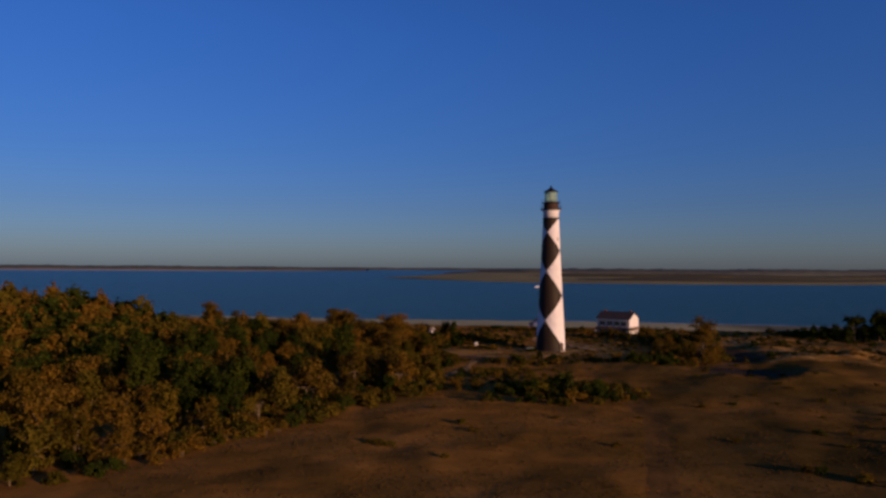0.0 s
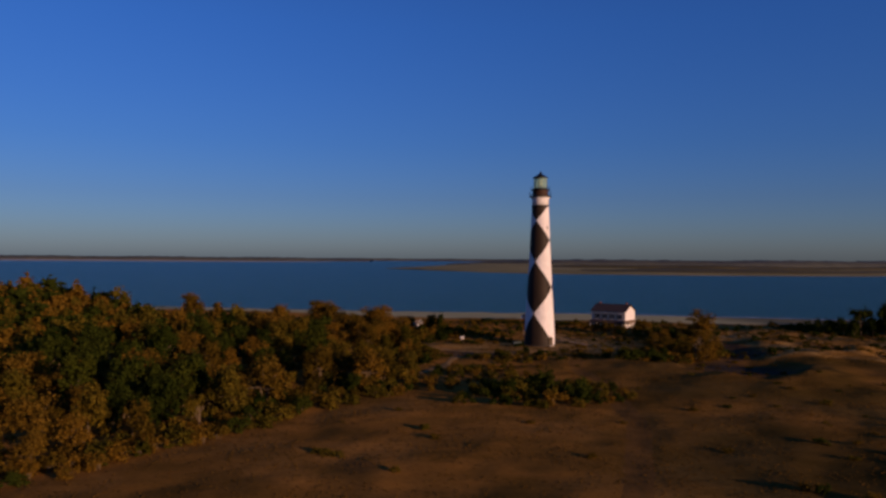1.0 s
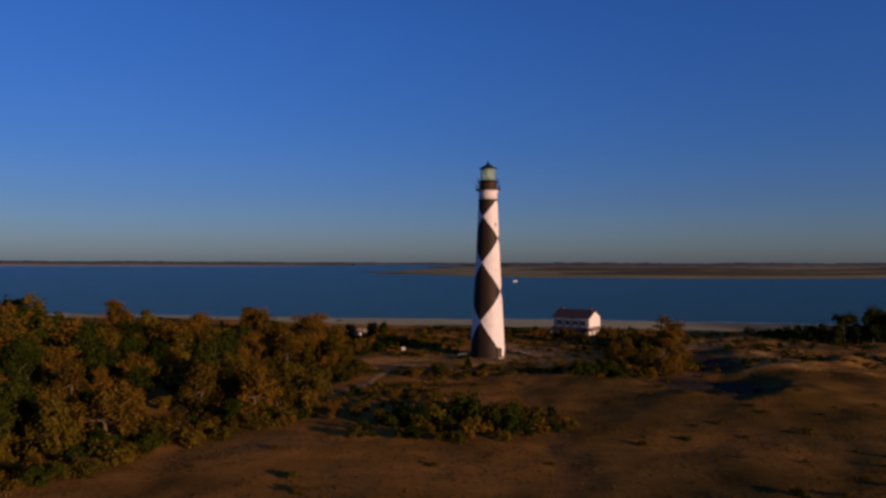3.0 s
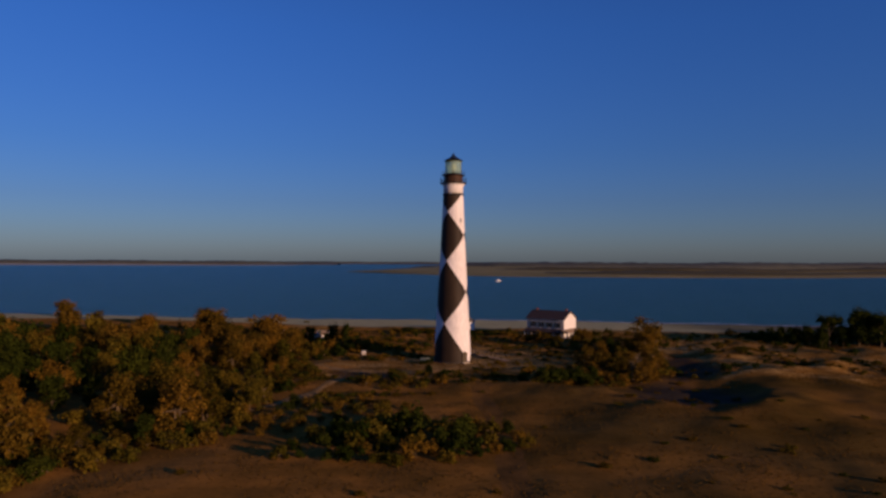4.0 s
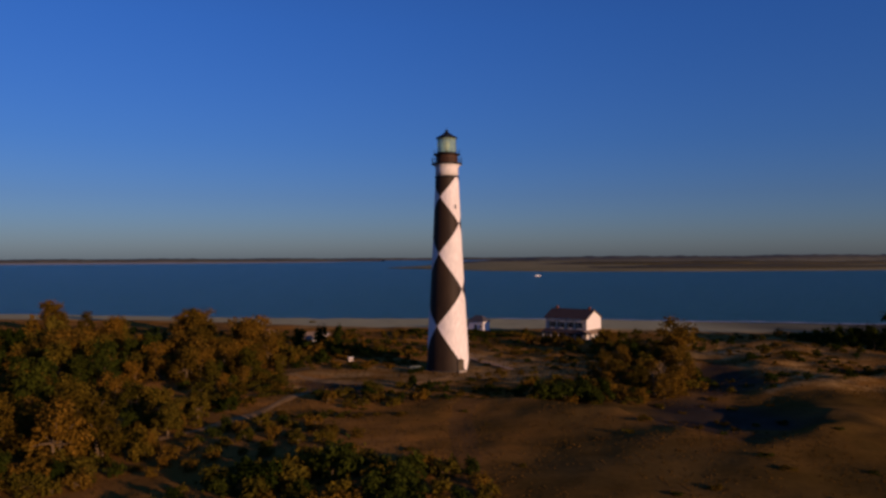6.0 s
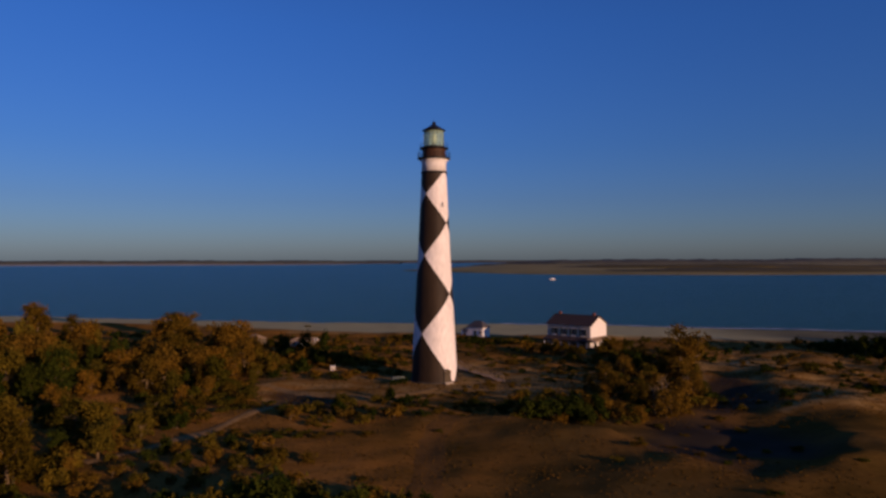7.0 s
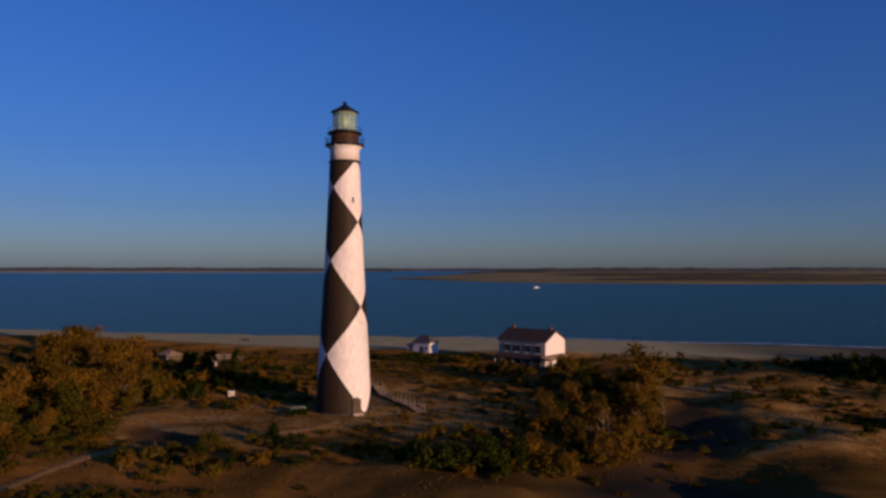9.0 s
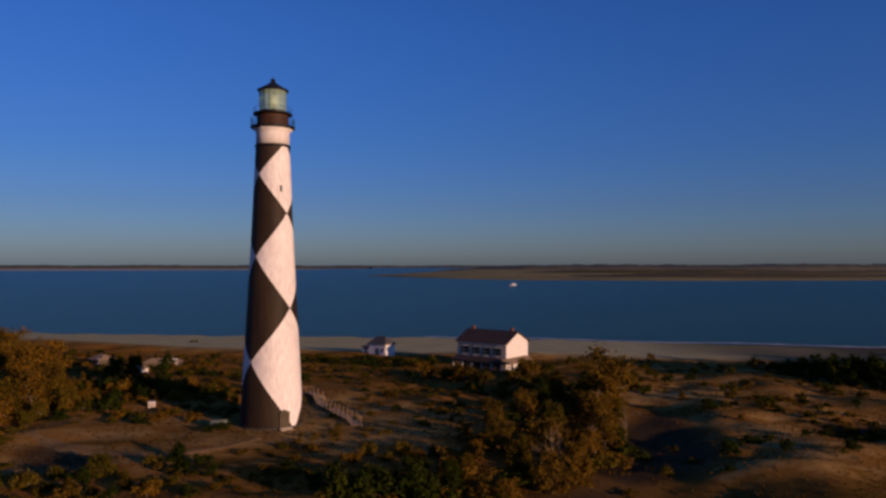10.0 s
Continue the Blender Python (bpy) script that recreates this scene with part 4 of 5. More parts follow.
# ---- plants ----
def leaf_cloud(rng, blobs, count, size):
    """Leaf sprays as small bent cards on and in a set of blobs, some straying from them: verts and faces."""
    vol = np.array([b[3] * b[4] * b[5] for b in blobs]) ** 0.67
    pick = rng.choice(len(blobs), count, p=vol / vol.sum())
    B = np.array(blobs)[pick]
    d = rng.normal(size=(count, 3))
    d /= np.linalg.norm(d, axis=1)[:, None]
    d[:, 2] = np.where(d[:, 2] < -0.35, -d[:, 2] * 0.6, d[:, 2])
    rad = np.where(rng.rand(count) < 0.3, rng.uniform(1.0, 1.55, count), rng.uniform(0.35, 1.1, count) ** 0.7)
    c = B[:, :3] + d * B[:, 3:6] * rad[:, None]
    nrm = d + rng.normal(scale=0.45, size=(count, 3))
    nrm /= np.linalg.norm(nrm, axis=1)[:, None]
    a = np.cross(nrm, rng.normal(size=(count, 3)))
    a /= np.linalg.norm(a, axis=1)[:, None]
    b = np.cross(nrm, a)
    s = size * rng.uniform(0.6, 1.4, count)[:, None]
    v = np.stack([c - a * s * 0.6, c - b * s * 0.35 + nrm * s * 0.12, c + a * s * 0.75, c + b * s * 0.35 + nrm * s * 0.12], 1).reshape(-1, 3)
    f = np.arange(count * 4).reshape(-1, 4)
    return v, f


def crown_blobs(rng, h, r, n, low):
    out = []
    for i in range(n):
        a, q = rng.uniform(0, 6.28), r * 0.85 * math.sqrt(rng.rand())
        z = h * (low + (0.92 - low) * rng.rand() ** 1.15 * (1 - 0.45 * (q / r) ** 2))
        s = r * rng.uniform(0.14, 0.36)
        out.append((q * math.cos(a), q * math.sin(a), z, s, s * rng.uniform(0.7, 1.2), s * rng.uniform(0.8, 2.0)))
    out.append((0, 0, h * max(0.55, low + 0.15), r * 0.45, r * 0.45, h * (0.3 if low < 0.4 else 0.12)))
    return out


def plant(seed, name, h, r, blobs, leaves, size, leaf_mat, label, category, low=0.3, trunks=1, group=""):
    """A tree or shrub with a forked trunk and an uneven leafy crown, made once at the origin."""
    rng = np.random.RandomState(seed)
    t = thing(name, pose(0, 0, 0), label, category, group)
    B = crown_blobs(rng, h, r, blobs, low)
    bm = bmesh.new()
    for k in range(trunks):
        a = rng.uniform(0, 6.28)
        foot = Vector((0.25 * k * math.cos(a), 0.25 * k * math.sin(a), -0.5))
        fork = Vector((0.12 * r * math.cos(a), 0.12 * r * math.sin(a), h * 0.36))
        g = 0.022 * h + 0.02
        tube(bm, foot, fork, g, g * 0.7, 7)
        for b in B[k::trunks][:5]:
            end = Vector(b[:3])
            mid = fork.lerp(end, 0.5) + Vector(rng.uniform(-0.2, 0.2, 3))
            tube(bm, fork, mid, g * 0.6, g * 0.4, 5)
            tube(bm, mid, end, g * 0.4, g * 0.12, 5)
    part("trunk", bm, BARK, t)
    v, f = leaf_cloud(rng, B, leaves, size)
    part("crown", mesh_of("crown", v.tolist(), f.tolist(), leaf_mat), leaf_mat, t)
    return t


def inside(x, y, poly):
    hit, j = False, len(poly) - 1
    for i in range(len(poly)):
        (xi, yi), (xj, yj) = poly[i], poly[j]
        if (yi > y) != (yj > y) and x < (xj - xi) * (y - yi) / (yj - yi) + xi:
            hit = not hit
        j = i
    return hit


def scatter(rng, poly, gap, tries):
    """Random places in a polygon, kept apart."""
    xs, ys = [p[0] for p in poly], [p[1] for p in poly]
    got = []
    for _ in range(tries):
        x, y = rng.uniform(min(xs), max(xs)), rng.uniform(min(ys), max(ys))
        if inside(x, y, poly) and all((x - a) ** 2 + (y - b) ** 2 > gap * gap for a, b in got):
            got.append((x, y))
    return got


def set_plants(places, kinds, weights, rng, lo=0.75, hi=1.2, grow=None):
    """Copies of the given plants at places, turned and sized by chance."""
    for x, y in places:
        k = kinds[rng.choice(len(kinds), p=weights(x, y) if callable(weights) else weights)]
        s = rng.uniform(lo, hi) * (grow(x, y) if grow else 1)
        c = copy_thing(k, pose(x, y, ground_height(x, y) - 0.05, 0, 0, rng.uniform(0, 360)))
        c.scale = (s * rng.uniform(0.9, 1.12), s * rng.uniform(0.9, 1.12), s)


def discard(kinds):
    for k in kinds:
        for o in (*k.children_recursive, k):
            bpy.data.objects.remove(o)


rng = np.random.RandomState(7)
BROWN_L, OLIVE_L, GREEN_L = "small wind-shaped tree with dry brown leaves", "bushy olive-green coastal tree", "dense dark green cedar-like tree"
brown_trees = [plant(10 + i, "coastal_tree", 7.2, 3.0, 26, 1750, 0.39, BROWN_LEAF, BROWN_L, "tree", 0.06, 3, "coastal thicket") for i in range(3)]
olive_trees = [plant(20 + i, "coastal_tree", 6.6, 2.9, 24, 1750, 0.39, OLIVE_LEAF, OLIVE_L, "tree", 0.04, 2, "coastal thicket") for i in range(2)]
green_trees = [plant(30 + i, "cedar_tree", 7.4, 2.5, 20, 1800, 0.39, GREEN_LEAF, GREEN_L, "tree", 0.08, 1, "coastal thicket") for i in range(2)]
brown_bushes = [plant(40 + i, "bush", 2.1, 2.0, 9, 480, 0.34, BROWN_LEAF, "low rounded bush with dry brown leaves", "bush", -0.02, 3, "scrub bushes") for i in range(2)]
green_bushes = [plant(50 + i, "bush", 2.2, 2.1, 9, 560, 0.34, GREEN_LEAF, "low dark green evergreen bush", "bush", -0.02, 3, "scrub bushes") for i in range(2)]
olive_bushes = [plant(60 + i, "bush", 1.9, 1.95, 9, 480, 0.34, OLIVE_LEAF, "low olive bush in dry grass", "bush", -0.02, 3, "scrub bushes") for i in range(2)]
trees, bushes = brown_trees + olive_trees + green_trees, brown_bushes + green_bushes + olive_bushes
BUSH_W = [0.2, 0.2, 0.12, 0.12, 0.18, 0.18]

THICKET = [(-62, 58), (-46, 84), (-37, 99), (-27, 115), (-17, 138), (-8, 146), (2, 149), (8, 155), (8, 168), (5, 180), (2, 192), (3, 205), (6, 218), (7, 236), (-2, 246), (-30, 250), (-70, 254), (-100, 285), (-130, 310), (-260, 320), (-260, 58)]
FRONT = [(-95, 58), (-45, 58), (-27, 115), (-17, 138), (-8, 144), (9, 148), (10, 175), (10, 240), (0, 256), (-24, 262), (-45, 262), (-62, 200), (-85, 130)]
spots = [p for p in scatter(rng, THICKET, 4.3, 9000) if waves(p[0], p[1], 7, 41) > -0.6]
near_spots = [p for p in spots if inside(*p, FRONT)][:295]
rest = [p for p in spots if p not in set(near_spots)]


def taller(x, y):
    """The wood grows higher towards the far end, and low at its tip."""
    return float(np.interp(x, (-60, -25, -5, 8), (1.08, 0.98, 0.86, 0.65)) + 0.75 * np.clip((-95 - x) / 40, 0, 1) * np.clip((y - 190) / 60, 0, 1))


def stand(x, y):
    """Evergreens stand together in dark patches of the thicket."""
    return [0.05, 0.05, 0.05, 0.1, 0.1, 0.33, 0.32] if waves(x, y, 13, 55) + 1.2 * float(hill(x, y, -29, 176, 12, 24, 0)) + 0.7 * float(hill(x, y, -68, 175, 20, 35, 0)) + 1.0 * float(hill(x, y, -45, 152, 20, 24, 0)) > 0.45 else [0.22, 0.22, 0.18, 0.13, 0.13, 0.06, 0.06]


set_plants(near_spots, trees, stand, rng, 0.48, 1.4, taller)
set_plants([(-85, 304), (-86.5, 306)], brown_trees, [0.34, 0.33, 0.33], rng, 1.45, 1.5)
set_plants([(-77.5, 310), (-12, 258), (-4, 247), (1, 243), (-1, 232), (-4, 229)], brown_trees, [0.34, 0.33, 0.33], rng, 0.85, 1.0)
set_plants([(-24, 262), (-27, 264), (-32, 280), (-30, 282.5), (-10, 253.5), (-7, 255)], brown_trees, [0.34, 0.33, 0.33], rng, 1.28, 1.38)
edge = scatter(rng, [(-40, 86), (-30, 98), (-20, 114), (-10, 135), (4, 147), (6, 160), (-3, 156), (-16, 141), (-27, 118), (-44, 92)], 2.2, 1200)
set_plants(edge, bushes, BUSH_W, rng, 0.6, 1.2)


def joined_crowns(name, places, mat, h, r, leaves, size, seed, label, size_at, category="trees", squat=1.0):
    """Far trees of a thicket as one mass of leaves."""
    g = np.random.RandomState(seed)
    vs, fs, base = [], [], 0
    forms = [leaf_cloud(g, crown_blobs(g, h, r, 8, 0.2), leaves, size) for _ in range(4)]
    for i, (x, y) in enumerate(places):
        v, f = forms[i % 4]
        a, s = g.uniform(0, 6.28), g.uniform(0.8, 1.25) * size_at(x, y)
        w = np.stack([v[:, 0] * math.cos(a) - v[:, 1] * math.sin(a), v[:, 0] * math.sin(a) + v[:, 1] * math.cos(a), v[:, 2] * squat * squat], 1) * (s / squat) + (x, y, ground_height(x, y) - 0.3 * squat)
        vs.append(w)
        fs.append(f + base)
        base += len(w)
    return tagged(new(name, mesh_of(name, np.concatenate(vs).tolist(), np.concatenate(fs).tolist(), mat)), label, category, kind="stuff")


joined_crowns("thicket", rest[0::3], BROWN_LEAF, 7.0, 3.0, 240, 0.95, 1, "dense brown coastal thicket", taller)
joined_crowns("thicket", rest[1::3], OLIVE_LEAF, 6.6, 3.0, 240, 0.95, 2, "dense olive coastal thicket", taller)
joined_crowns("thicket", rest[2::3], GREEN_LEAF, 7.2, 2.7, 240, 0.95, 3, "dense dark green coastal thicket", taller)


def scrub_mass(places, lo, hi, seed, label, leaves=420, share=(0.45, 0.35, 0.2)):
    """Low scrub too small and close to count: one mass of leaves for each tone."""
    g = np.random.RandomState(seed)
    kind = g.choice(3, len(places), p=share)
    for i, (mat, tone) in enumerate(((BROWN_LEAF, "brown"), (OLIVE_LEAF, "olive"), (GREEN_LEAF, "dark green"))):
        spots = [p for p, k in zip(places, kind) if k == i]
        if spots:
            joined_crowns("scrub", spots, mat, 2.4, 1.7, leaves, 0.3 * math.sqrt(420 / leaves), seed + i, "low " + tone + " scrub " + label, lambda x, y: lo + (hi - lo) * abs(math.sin(x * 3.1 + y * 1.7)), "scrub", 0.74)


def clear(places, line, gap):
    """Leaves out the places that stand on a path."""
    return [p for p in places if float(off_line(np.array(p[0]), np.array(p[1]), line)) > gap]


def patchy(places, seed, least):
    """Keeps the places that lie where the scrub grows thick, off the footpath."""
    return clear([p for p in places if waves(p[0], p[1], 6, seed) > least], FOOTPATH, 2.2)


# thicket between the tower and the house
GROVE = [(67, 190), (77, 191), (85, 203), (91, 214), (95, 232), (97, 246), (87, 248), (80, 236), (74, 222), (68, 206)]
set_plants(scatter(rng, [(x - 2, y) for x, y in GROVE], 5.0, 1200), trees, [0.2, 0.18, 0.14, 0.14, 0.14, 0.1, 0.1], rng, 0.42, 0.78, lambda x, y: float(np.interp(x, (66, 80, 94), (0.8, 1.0, 1.05))))
scrub_mass(scatter(rng, [(x - 2, y - 2) for x, y in GROVE], 3.4, 500), 0.6, 1.2, 101, "under the trees of the grove")
set_plants([(92.4, 235.5)], brown_trees[:1], [1.0], rng, 1.44, 1.48)
set_plants([(91, 232), (88.5, 225), (86, 211)], brown_trees[1:], [0.5, 0.5], rng, 0.75, 0.9)
set_plants(scatter(rng, [(49, 198), (56, 190), (66, 187), (69, 196), (66, 210), (56, 210)], 3.0, 400), bushes, [0.18, 0.18, 0.14, 0.14, 0.18, 0.18], rng, 0.45, 1.0)
set_plants([(60.5, 190.5), (58, 191.5), (62.5, 191), (56, 190.5), (65, 189)], green_bushes, [0.5, 0.5], rng, 1.0, 1.35)
set_plants(scatter(rng, [(72, 250), (100, 244), (104, 256), (84, 262), (70, 258)], 3.2, 260), bushes, BUSH_W, rng, 0.6, 1.0)
# clumps on the field and round the tower
scrub_mass(scatter(rng, [(68, 172), (84, 168), (94, 180), (98, 204), (96, 226), (88, 200), (76, 190), (68, 184)], 4.6, 220), 0.2, 0.5, 111, "in the dark hollow of the dunes")
set_plants(scatter(rng, [(14, 139), (30, 136), (46, 143), (44, 155), (30, 156), (13, 147)], 2.4, 500), bushes, [0.12, 0.12, 0.25, 0.25, 0.13, 0.13], rng, 0.45, 1.05, lambda x, y: 0.65 + 1.05 * float(hill(x, y, 29, 148, 12, 9, 0)))
set_plants(scatter(rng, [(8, 150), (18, 157), (31, 159), (31, 168), (17, 177), (10, 172)], 2.9, 300), bushes, BUSH_W, rng, 0.4, 0.85)
scrub_mass(scatter(rng, [(62, 92), (108, 92), (134, 150), (98, 158), (58, 150)], 6.5, 400), 0.14, 0.4, 121, "dotted over the dry field")
set_plants([(83.5, 263.5), (87, 266), (84.2, 271), (82.6, 270)], olive_trees + brown_trees[:1], [0.4, 0.3, 0.3], rng, 0.55, 0.7)
set_plants([(80.5, 263), (83, 266.5), (85, 270), (66, 268), (63.5, 270), (68.5, 266), (70.5, 263.5), (73.5, 261.5)], brown_bushes + olive_bushes, [0.3, 0.3, 0.2, 0.2], rng, 1.1, 1.6)
set_plants(clear(scatter(rng, [(22, 188), (34, 188), (42, 198), (40, 208), (28, 206), (20, 198)], 2.6, 300), FOOTPATH, 4.0), bushes, [0.18, 0.18, 0.14, 0.14, 0.18, 0.18], rng, 0.4, 0.85)
OPEN_GRASS = [(18.8, 240), (22, 230)]
set_plants(clear(scatter(rng, [(0, 236), (22, 236), (24, 252), (14, 256), (0, 256)], 3.0, 300), OPEN_GRASS, 3.0), bushes, BUSH_W, rng, 0.7, 1.4)
scrub_mass(clear(scatter(rng, [(8, 226), (24, 222), (33, 234), (34, 252), (22, 262), (4, 250)], 3.4, 300), OPEN_GRASS, 2.5), 0.3, 0.75, 151, "in the dry grass beside the tower")
scrub_mass(scatter(rng, [(46, 232), (62, 222), (76, 240), (74, 254), (52, 262)], 4.2, 300), 0.2, 0.55, 161, "in the dry grass before the house")
set_plants([(9, 254), (2, 262), (12, 262)], green_trees + brown_trees[:1], [0.4, 0.4, 0.2], rng, 0.75, 0.85)

scrub_mass(patchy(scatter(rng, [(10, 182), (24, 178), (44, 184), (50, 200), (46, 214), (30, 207), (12, 206)], 2.0, 900), 71, -0.1), 0.22, 0.5, 171, "thick in the dry grass before the tower", 130, (0.5, 0.35, 0.15))
scrub_mass(patchy(scatter(rng, [(48, 196), (66, 188), (78, 218), (84, 250), (60, 262), (48, 246), (46, 214)], 2.4, 1100), 72, 0.15), 0.2, 0.48, 181, "thick between the tower and the house", 130, (0.62, 0.3, 0.08))
scrub_mass(patchy(scatter(rng, [(6, 212), (34, 232), (38, 262), (10, 300), (-30, 306), (-20, 262)], 2.3, 1500), 73, -0.2), 0.25, 0.6, 191, "thick beside the tower", 130, (0.55, 0.3, 0.15))
scrub_mass(patchy(scatter(rng, [(98, 222), (112, 236), (150, 236), (140, 288), (100, 298), (84, 280), (88, 256)], 2.8, 1000), 74, 0.35), 0.2, 0.45, 201, "in dark clumps over the dunes", 130, (0.45, 0.3, 0.25))
scrub_mass(patchy(scatter(rng, [(112, 226), (128, 206), (150, 200), (152, 222), (120, 240)], 2.2, 500), 75, 0.2), 0.3, 0.6, 211, "in dark clumps behind the ridge", 130, (0.3, 0.3, 0.4))
scrub_mass(scatter(rng, [(24, 292), (46, 284), (62, 278), (64, 285), (50, 292), (26, 300)], 2.4, 700), 0.5, 0.85, 221, "in a dark row behind the beach", 200, (0.15, 0.25, 0.6))
bars = [(105.2 + 0.9 * i, 231.5 + 0.6 * i) for i in range(9)] + [(115 + 1.1 * i, 239.2 - 0.3 * i) for i in range(7)] + [(117 + 1.2 * i, 219 + 0.75 * (i % 4)) for i in range(12)] + [(104 + 1.3 * i, 213 + 0.4 * i) for i in range(4)]
scrub_mass(bars, 0.3, 0.5, 231, "in dark rows across the dunes", 130, (0.2, 0.2, 0.6))
far_scrub = scatter(rng, [(-30, 262), (20, 262), (60, 258), (66, 286), (40, 296), (0, 302), (-40, 310), (-70, 308)], 4.0, 900)
far_scrub += scatter(rng, [(100, 205), (140, 205), (150, 255), (130, 290), (100, 300), (88, 270), (105, 240)], 6.5, 300)
far_scrub = [p for p in far_scrub if not inside(*p, [(64, 281), (80, 274), (92, 284), (76, 300)])]
marsh = scatter(rng, [(133, 281), (139, 263), (150, 254), (220, 262), (230, 290), (150, 292)], 2.8, 1900)
small = lambda x, y: 0.35 + 0.45 * abs(math.sin(x * 1.7 + y * 2.3))
for i, (mat, tone) in enumerate(((BROWN_LEAF, "brown"), (OLIVE_LEAF, "olive"), (GREEN_LEAF, "dark green"))):
    joined_crowns("scrub", far_scrub[i::3], mat, 2.3, 1.8, 300, 0.34, 11 + i, "low " + tone + " scrub behind the beach and over the dunes", small, "scrub")
joined_crowns("scrub", marsh, GREEN_LEAF, 2.4, 2.2, 300, 0.4, 15, "dark low scrub in the wet hollow by the shore", lambda x, y: 0.55 + 0.3 * abs(math.sin(x * 1.3 + y * 2.1)), "scrub")
set_plants(scatter(rng, [(-24, 150), (0, 160), (10, 175), (8, 200), (0, 222), (-10, 215)], 5.0, 120), bushes, BUSH_W, rng, 0.6, 1.3)
scrub_mass(clear(scatter(rng, [(0, 158), (6, 170), (8, 182), (11, 195), (11, 212), (4, 220), (2, 200), (-2, 180)], 2.6, 400), FOOTPATH, 3.0), 0.45, 1.0, 141, "along the edge of the thicket")
scrub_mass(scatter(rng, [(-10, 110), (60, 100), (100, 120), (110, 160), (50, 180), (10, 165)], 11.0, 240), 0.22, 0.5, 131, "scattered through the dry grass")

# bleached dead trees at the edges of the thickets
def dead_tree(seed, h):
    g = np.random.RandomState(seed)
    t = thing("dead_tree", pose(0, 0, 0), "bleached leafless dead tree standing in the scrub", "tree", "dead trees")
    bm = bmesh.new()
    tip = Vector((0.4, 0.1, h))
    mid = Vector((0.1, -0.1, h * 0.5))
    tube(bm, (0, 0, -0.4), mid, 0.27, 0.19, 7)
    tube(bm, mid, tip, 0.19, 0.04, 6)
    part("trunk", bm, DEAD_WOOD, t)
    for k in range(9):
        a, f = g.uniform(0, 6.28), g.uniform(0.3, 0.9)
        foot = Vector((0, 0, 0)).lerp(mid, f * 2) if f < 0.5 else mid.lerp(tip, f * 2 - 1)
        out = foot + Vector((math.cos(a), math.sin(a), 0.8)) * (1.1 - 0.7 * f) * h * 0.3
        bm = bmesh.new()
        tube(bm, foot, out, 0.07, 0.02, 5)
        tube(bm, foot.lerp(out, 0.6), out + Vector((0.3, -0.2, 0.5)), 0.03, 0.01, 5)
        part("limb", bm, DEAD_WOOD, t)
    return t


dead = [dead_tree(91, 5.2), dead_tree(92, 4.2)]
set_plants([(89.6, 215), (79, 201), (84, 207), (76, 197), (92, 224), (-24, 119), (77.7, 199.2), (89.3, 230.3), (76.5, 195.5)], dead, [0.5, 0.5], rng, 0.7, 1.1)
discard(dead)
set_plants([(35, 223), (33.5, 221.5), (34.2, 225)], green_bushes, [0.5, 0.5], rng, 0.45, 0.6)
# low plants on the beach and dark clumps on the field
set_plants([(-10, 341), (-62, 352), (-9, 342.5)], olive_bushes, [0.5, 0.5], rng, 0.3, 0.4)
set_plants([(-4, 107), (-2.5, 106.5), (-5.5, 107.8), (8, 121), (5, 99)], olive_bushes, [0.5, 0.5], rng, 0.3, 0.5)

# dark pines at the edge of the dunes
pines = [plant(70 + i, "pine_tree", 9.0, 3.6, 16, 2000, 0.5, GREEN_LEAF, "dark green windswept pine at the dune edge", "tree", 0.2, 1, "dune pines") for i in range(2)]
set_plants(scatter(rng, [(162, 248), (176, 240), (230, 232), (250, 262), (200, 276), (164, 262)], 5.5, 300), pines + green_trees, [0.3, 0.3, 0.2, 0.2], rng, 0.75, 1.1)
set_plants([(159, 251), (163, 247.5), (166, 254), (170, 246), (176, 250)], pines, [0.5, 0.5], rng, 1.05, 1.25)
umbrella = plant(78, "pine_tree", 10.2, 4.0, 14, 1400, 0.5, GREEN_LEAF, "dark umbrella-shaped pine with a bare trunk at the dune edge", "tree", 0.62, 1, "dune pines")
set_plants([(146, 254), (148.5, 251.5), (152, 254), (154, 251), (156.5, 253), (143, 256), (149.5, 255), (140, 258)], green_trees, [0.5, 0.5], rng, 0.72, 0.9)
set_plants([(151, 252)], [umbrella], [1.0], rng, 0.98, 1.02)
discard([umbrella])
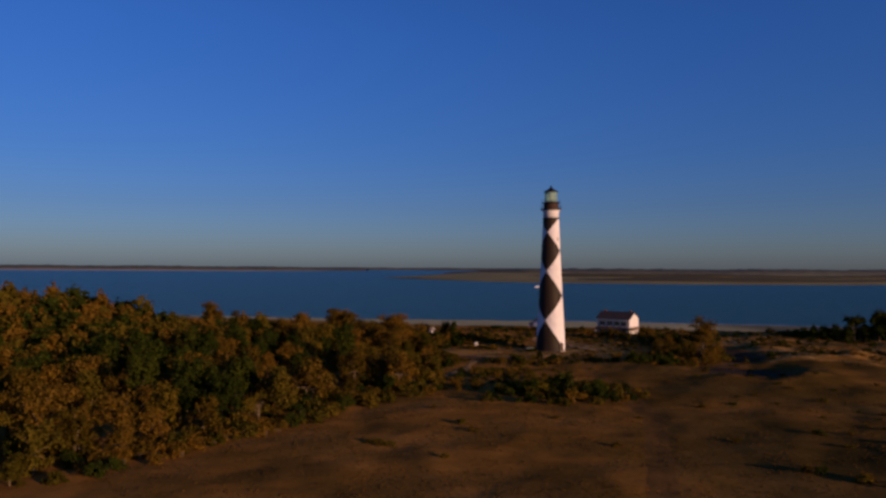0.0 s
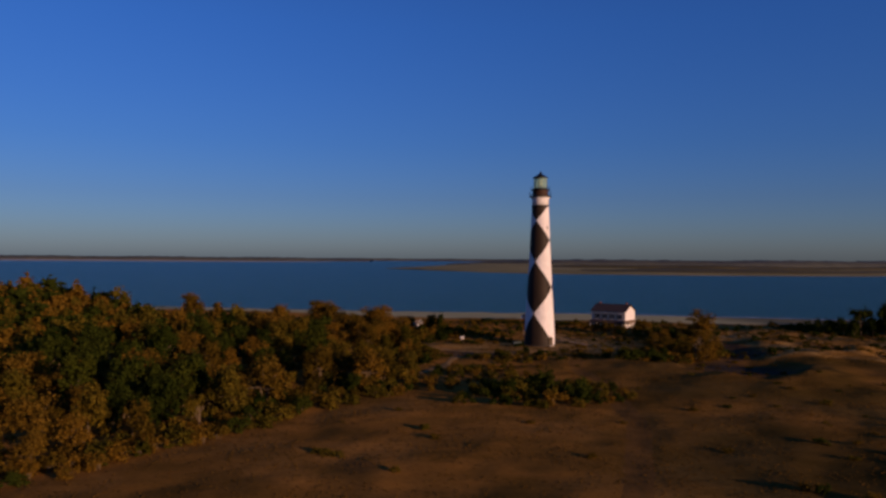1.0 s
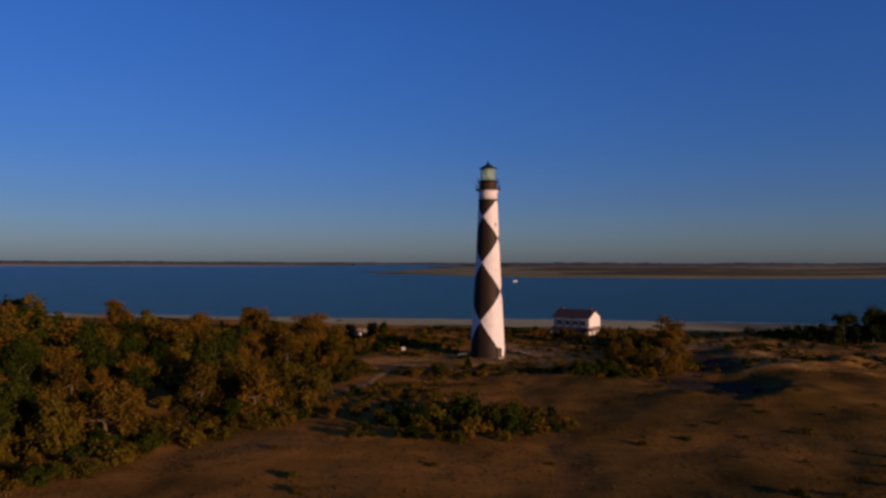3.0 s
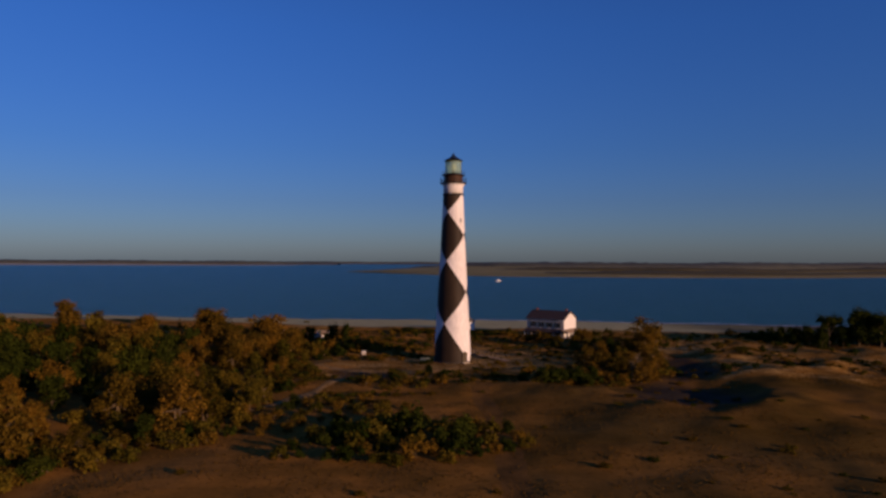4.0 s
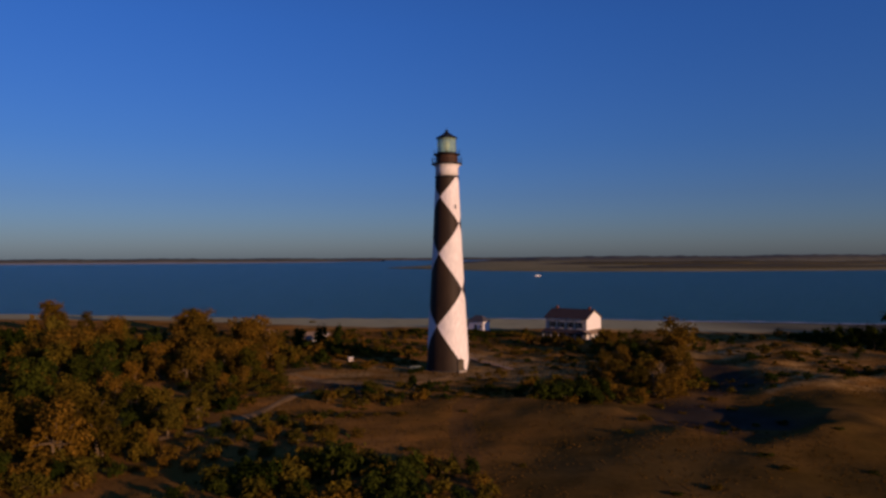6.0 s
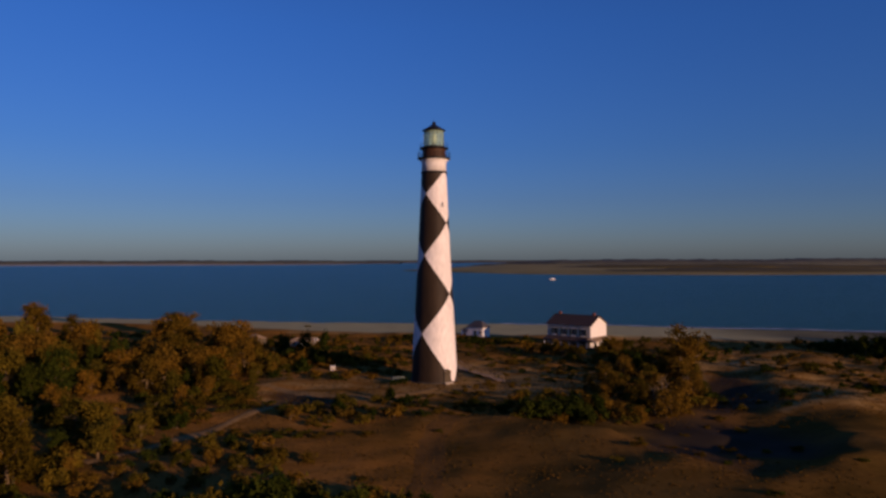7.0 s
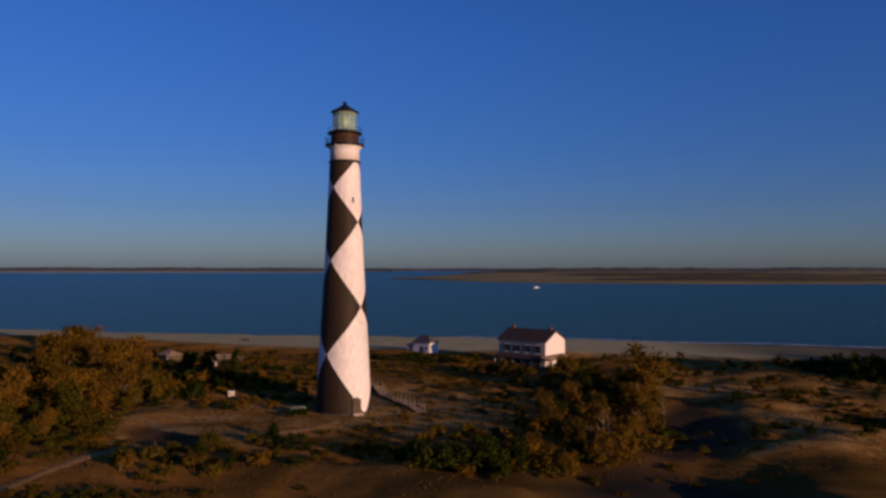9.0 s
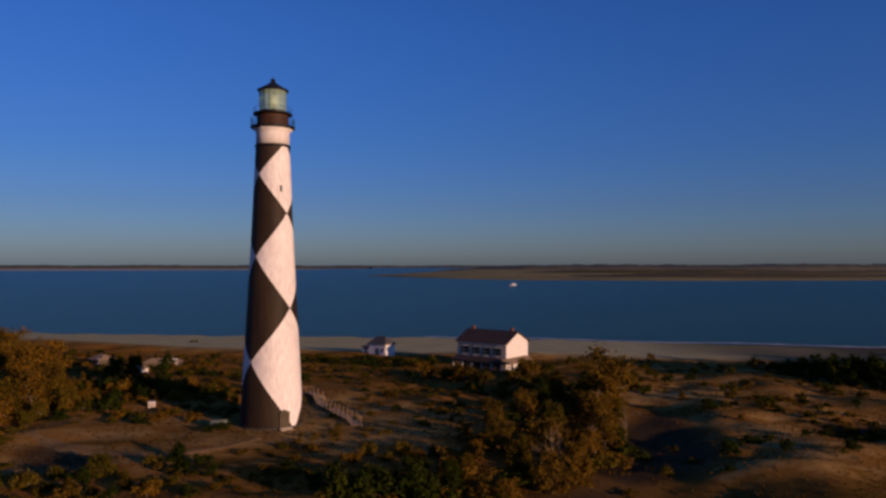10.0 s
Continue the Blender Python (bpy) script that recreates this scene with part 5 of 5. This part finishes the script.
set_plants([(50, 93.5), (51.5, 92.5), (54.5, 88.5), (55.5, 89.5), (57, 86.5), (58.5, 87), (70, 104.5), (71, 103.2), (72.5, 103)], bushes, BUSH_W, rng, 0.36, 0.55)
discard(trees + bushes + pines)


def grass(name, poly, count, tall, label, seed):
    """Tufts of dry blades over a stretch of ground, one mesh."""
    g = np.random.RandomState(seed)
    xs, ys = [p[0] for p in poly], [p[1] for p in poly]
    x, y = g.uniform(min(xs), max(xs), count), g.uniform(min(ys), max(ys), count)
    keep = np.array([inside(a, b, poly) for a, b in zip(x, y)]) & (waves(x, y, 5, 21) + 0.6 * waves(x, y, 1.8, 22) > g.uniform(-1.1, 0.9, count))
    x, y = x[keep], y[keep]
    n = len(x)
    z = height(x, y)
    vs = []
    for k in range(3):
        a = g.uniform(0, 6.28, n)
        h, w = tall * g.uniform(0.5, 1.3, n), 0.05 + 0.08 * g.rand(n)
        lean = g.normal(scale=0.09, size=(2, n))
        ca, sa = np.cos(a) * w, np.sin(a) * w
        vs.append(np.stack([np.stack([x - ca, y - sa, z - 0.05], 1), np.stack([x + ca, y + sa, z - 0.05], 1), np.stack([x + ca * 0.7 + lean[0], y + sa * 0.7 + lean[1], z + h], 1), np.stack([x - ca * 1.2 + lean[0], y - sa * 1.2 + lean[1], z + h * 0.8], 1)], 1).reshape(-1, 3))
    v = np.concatenate(vs)
    f = np.arange(len(v)).reshape(-1, 4)
    return tagged(new(name, mesh_of(name, v.tolist(), f.tolist(), GRASS_BLADE)), label, "grass", kind="stuff")


grass("dry_grass", [(-45, 66), (110, 66), (130, 150), (100, 150), (60, 190), (0, 190), (-20, 140)], 40000, 0.08, "tufts of dry brown grass on the field", 31)
grass("dry_grass", [(-60, -40), (140, -40), (110, 66), (-45, 66)], 16000, 0.08, "sparse dry grass on the open field", 33)
grass("dune_grass", [(-30, 190), (60, 190), (100, 190), (150, 180), (160, 290), (90, 305), (-60, 312), (-60, 262)], 42000, 0.13, "tufts of dry grass over the dunes", 32)
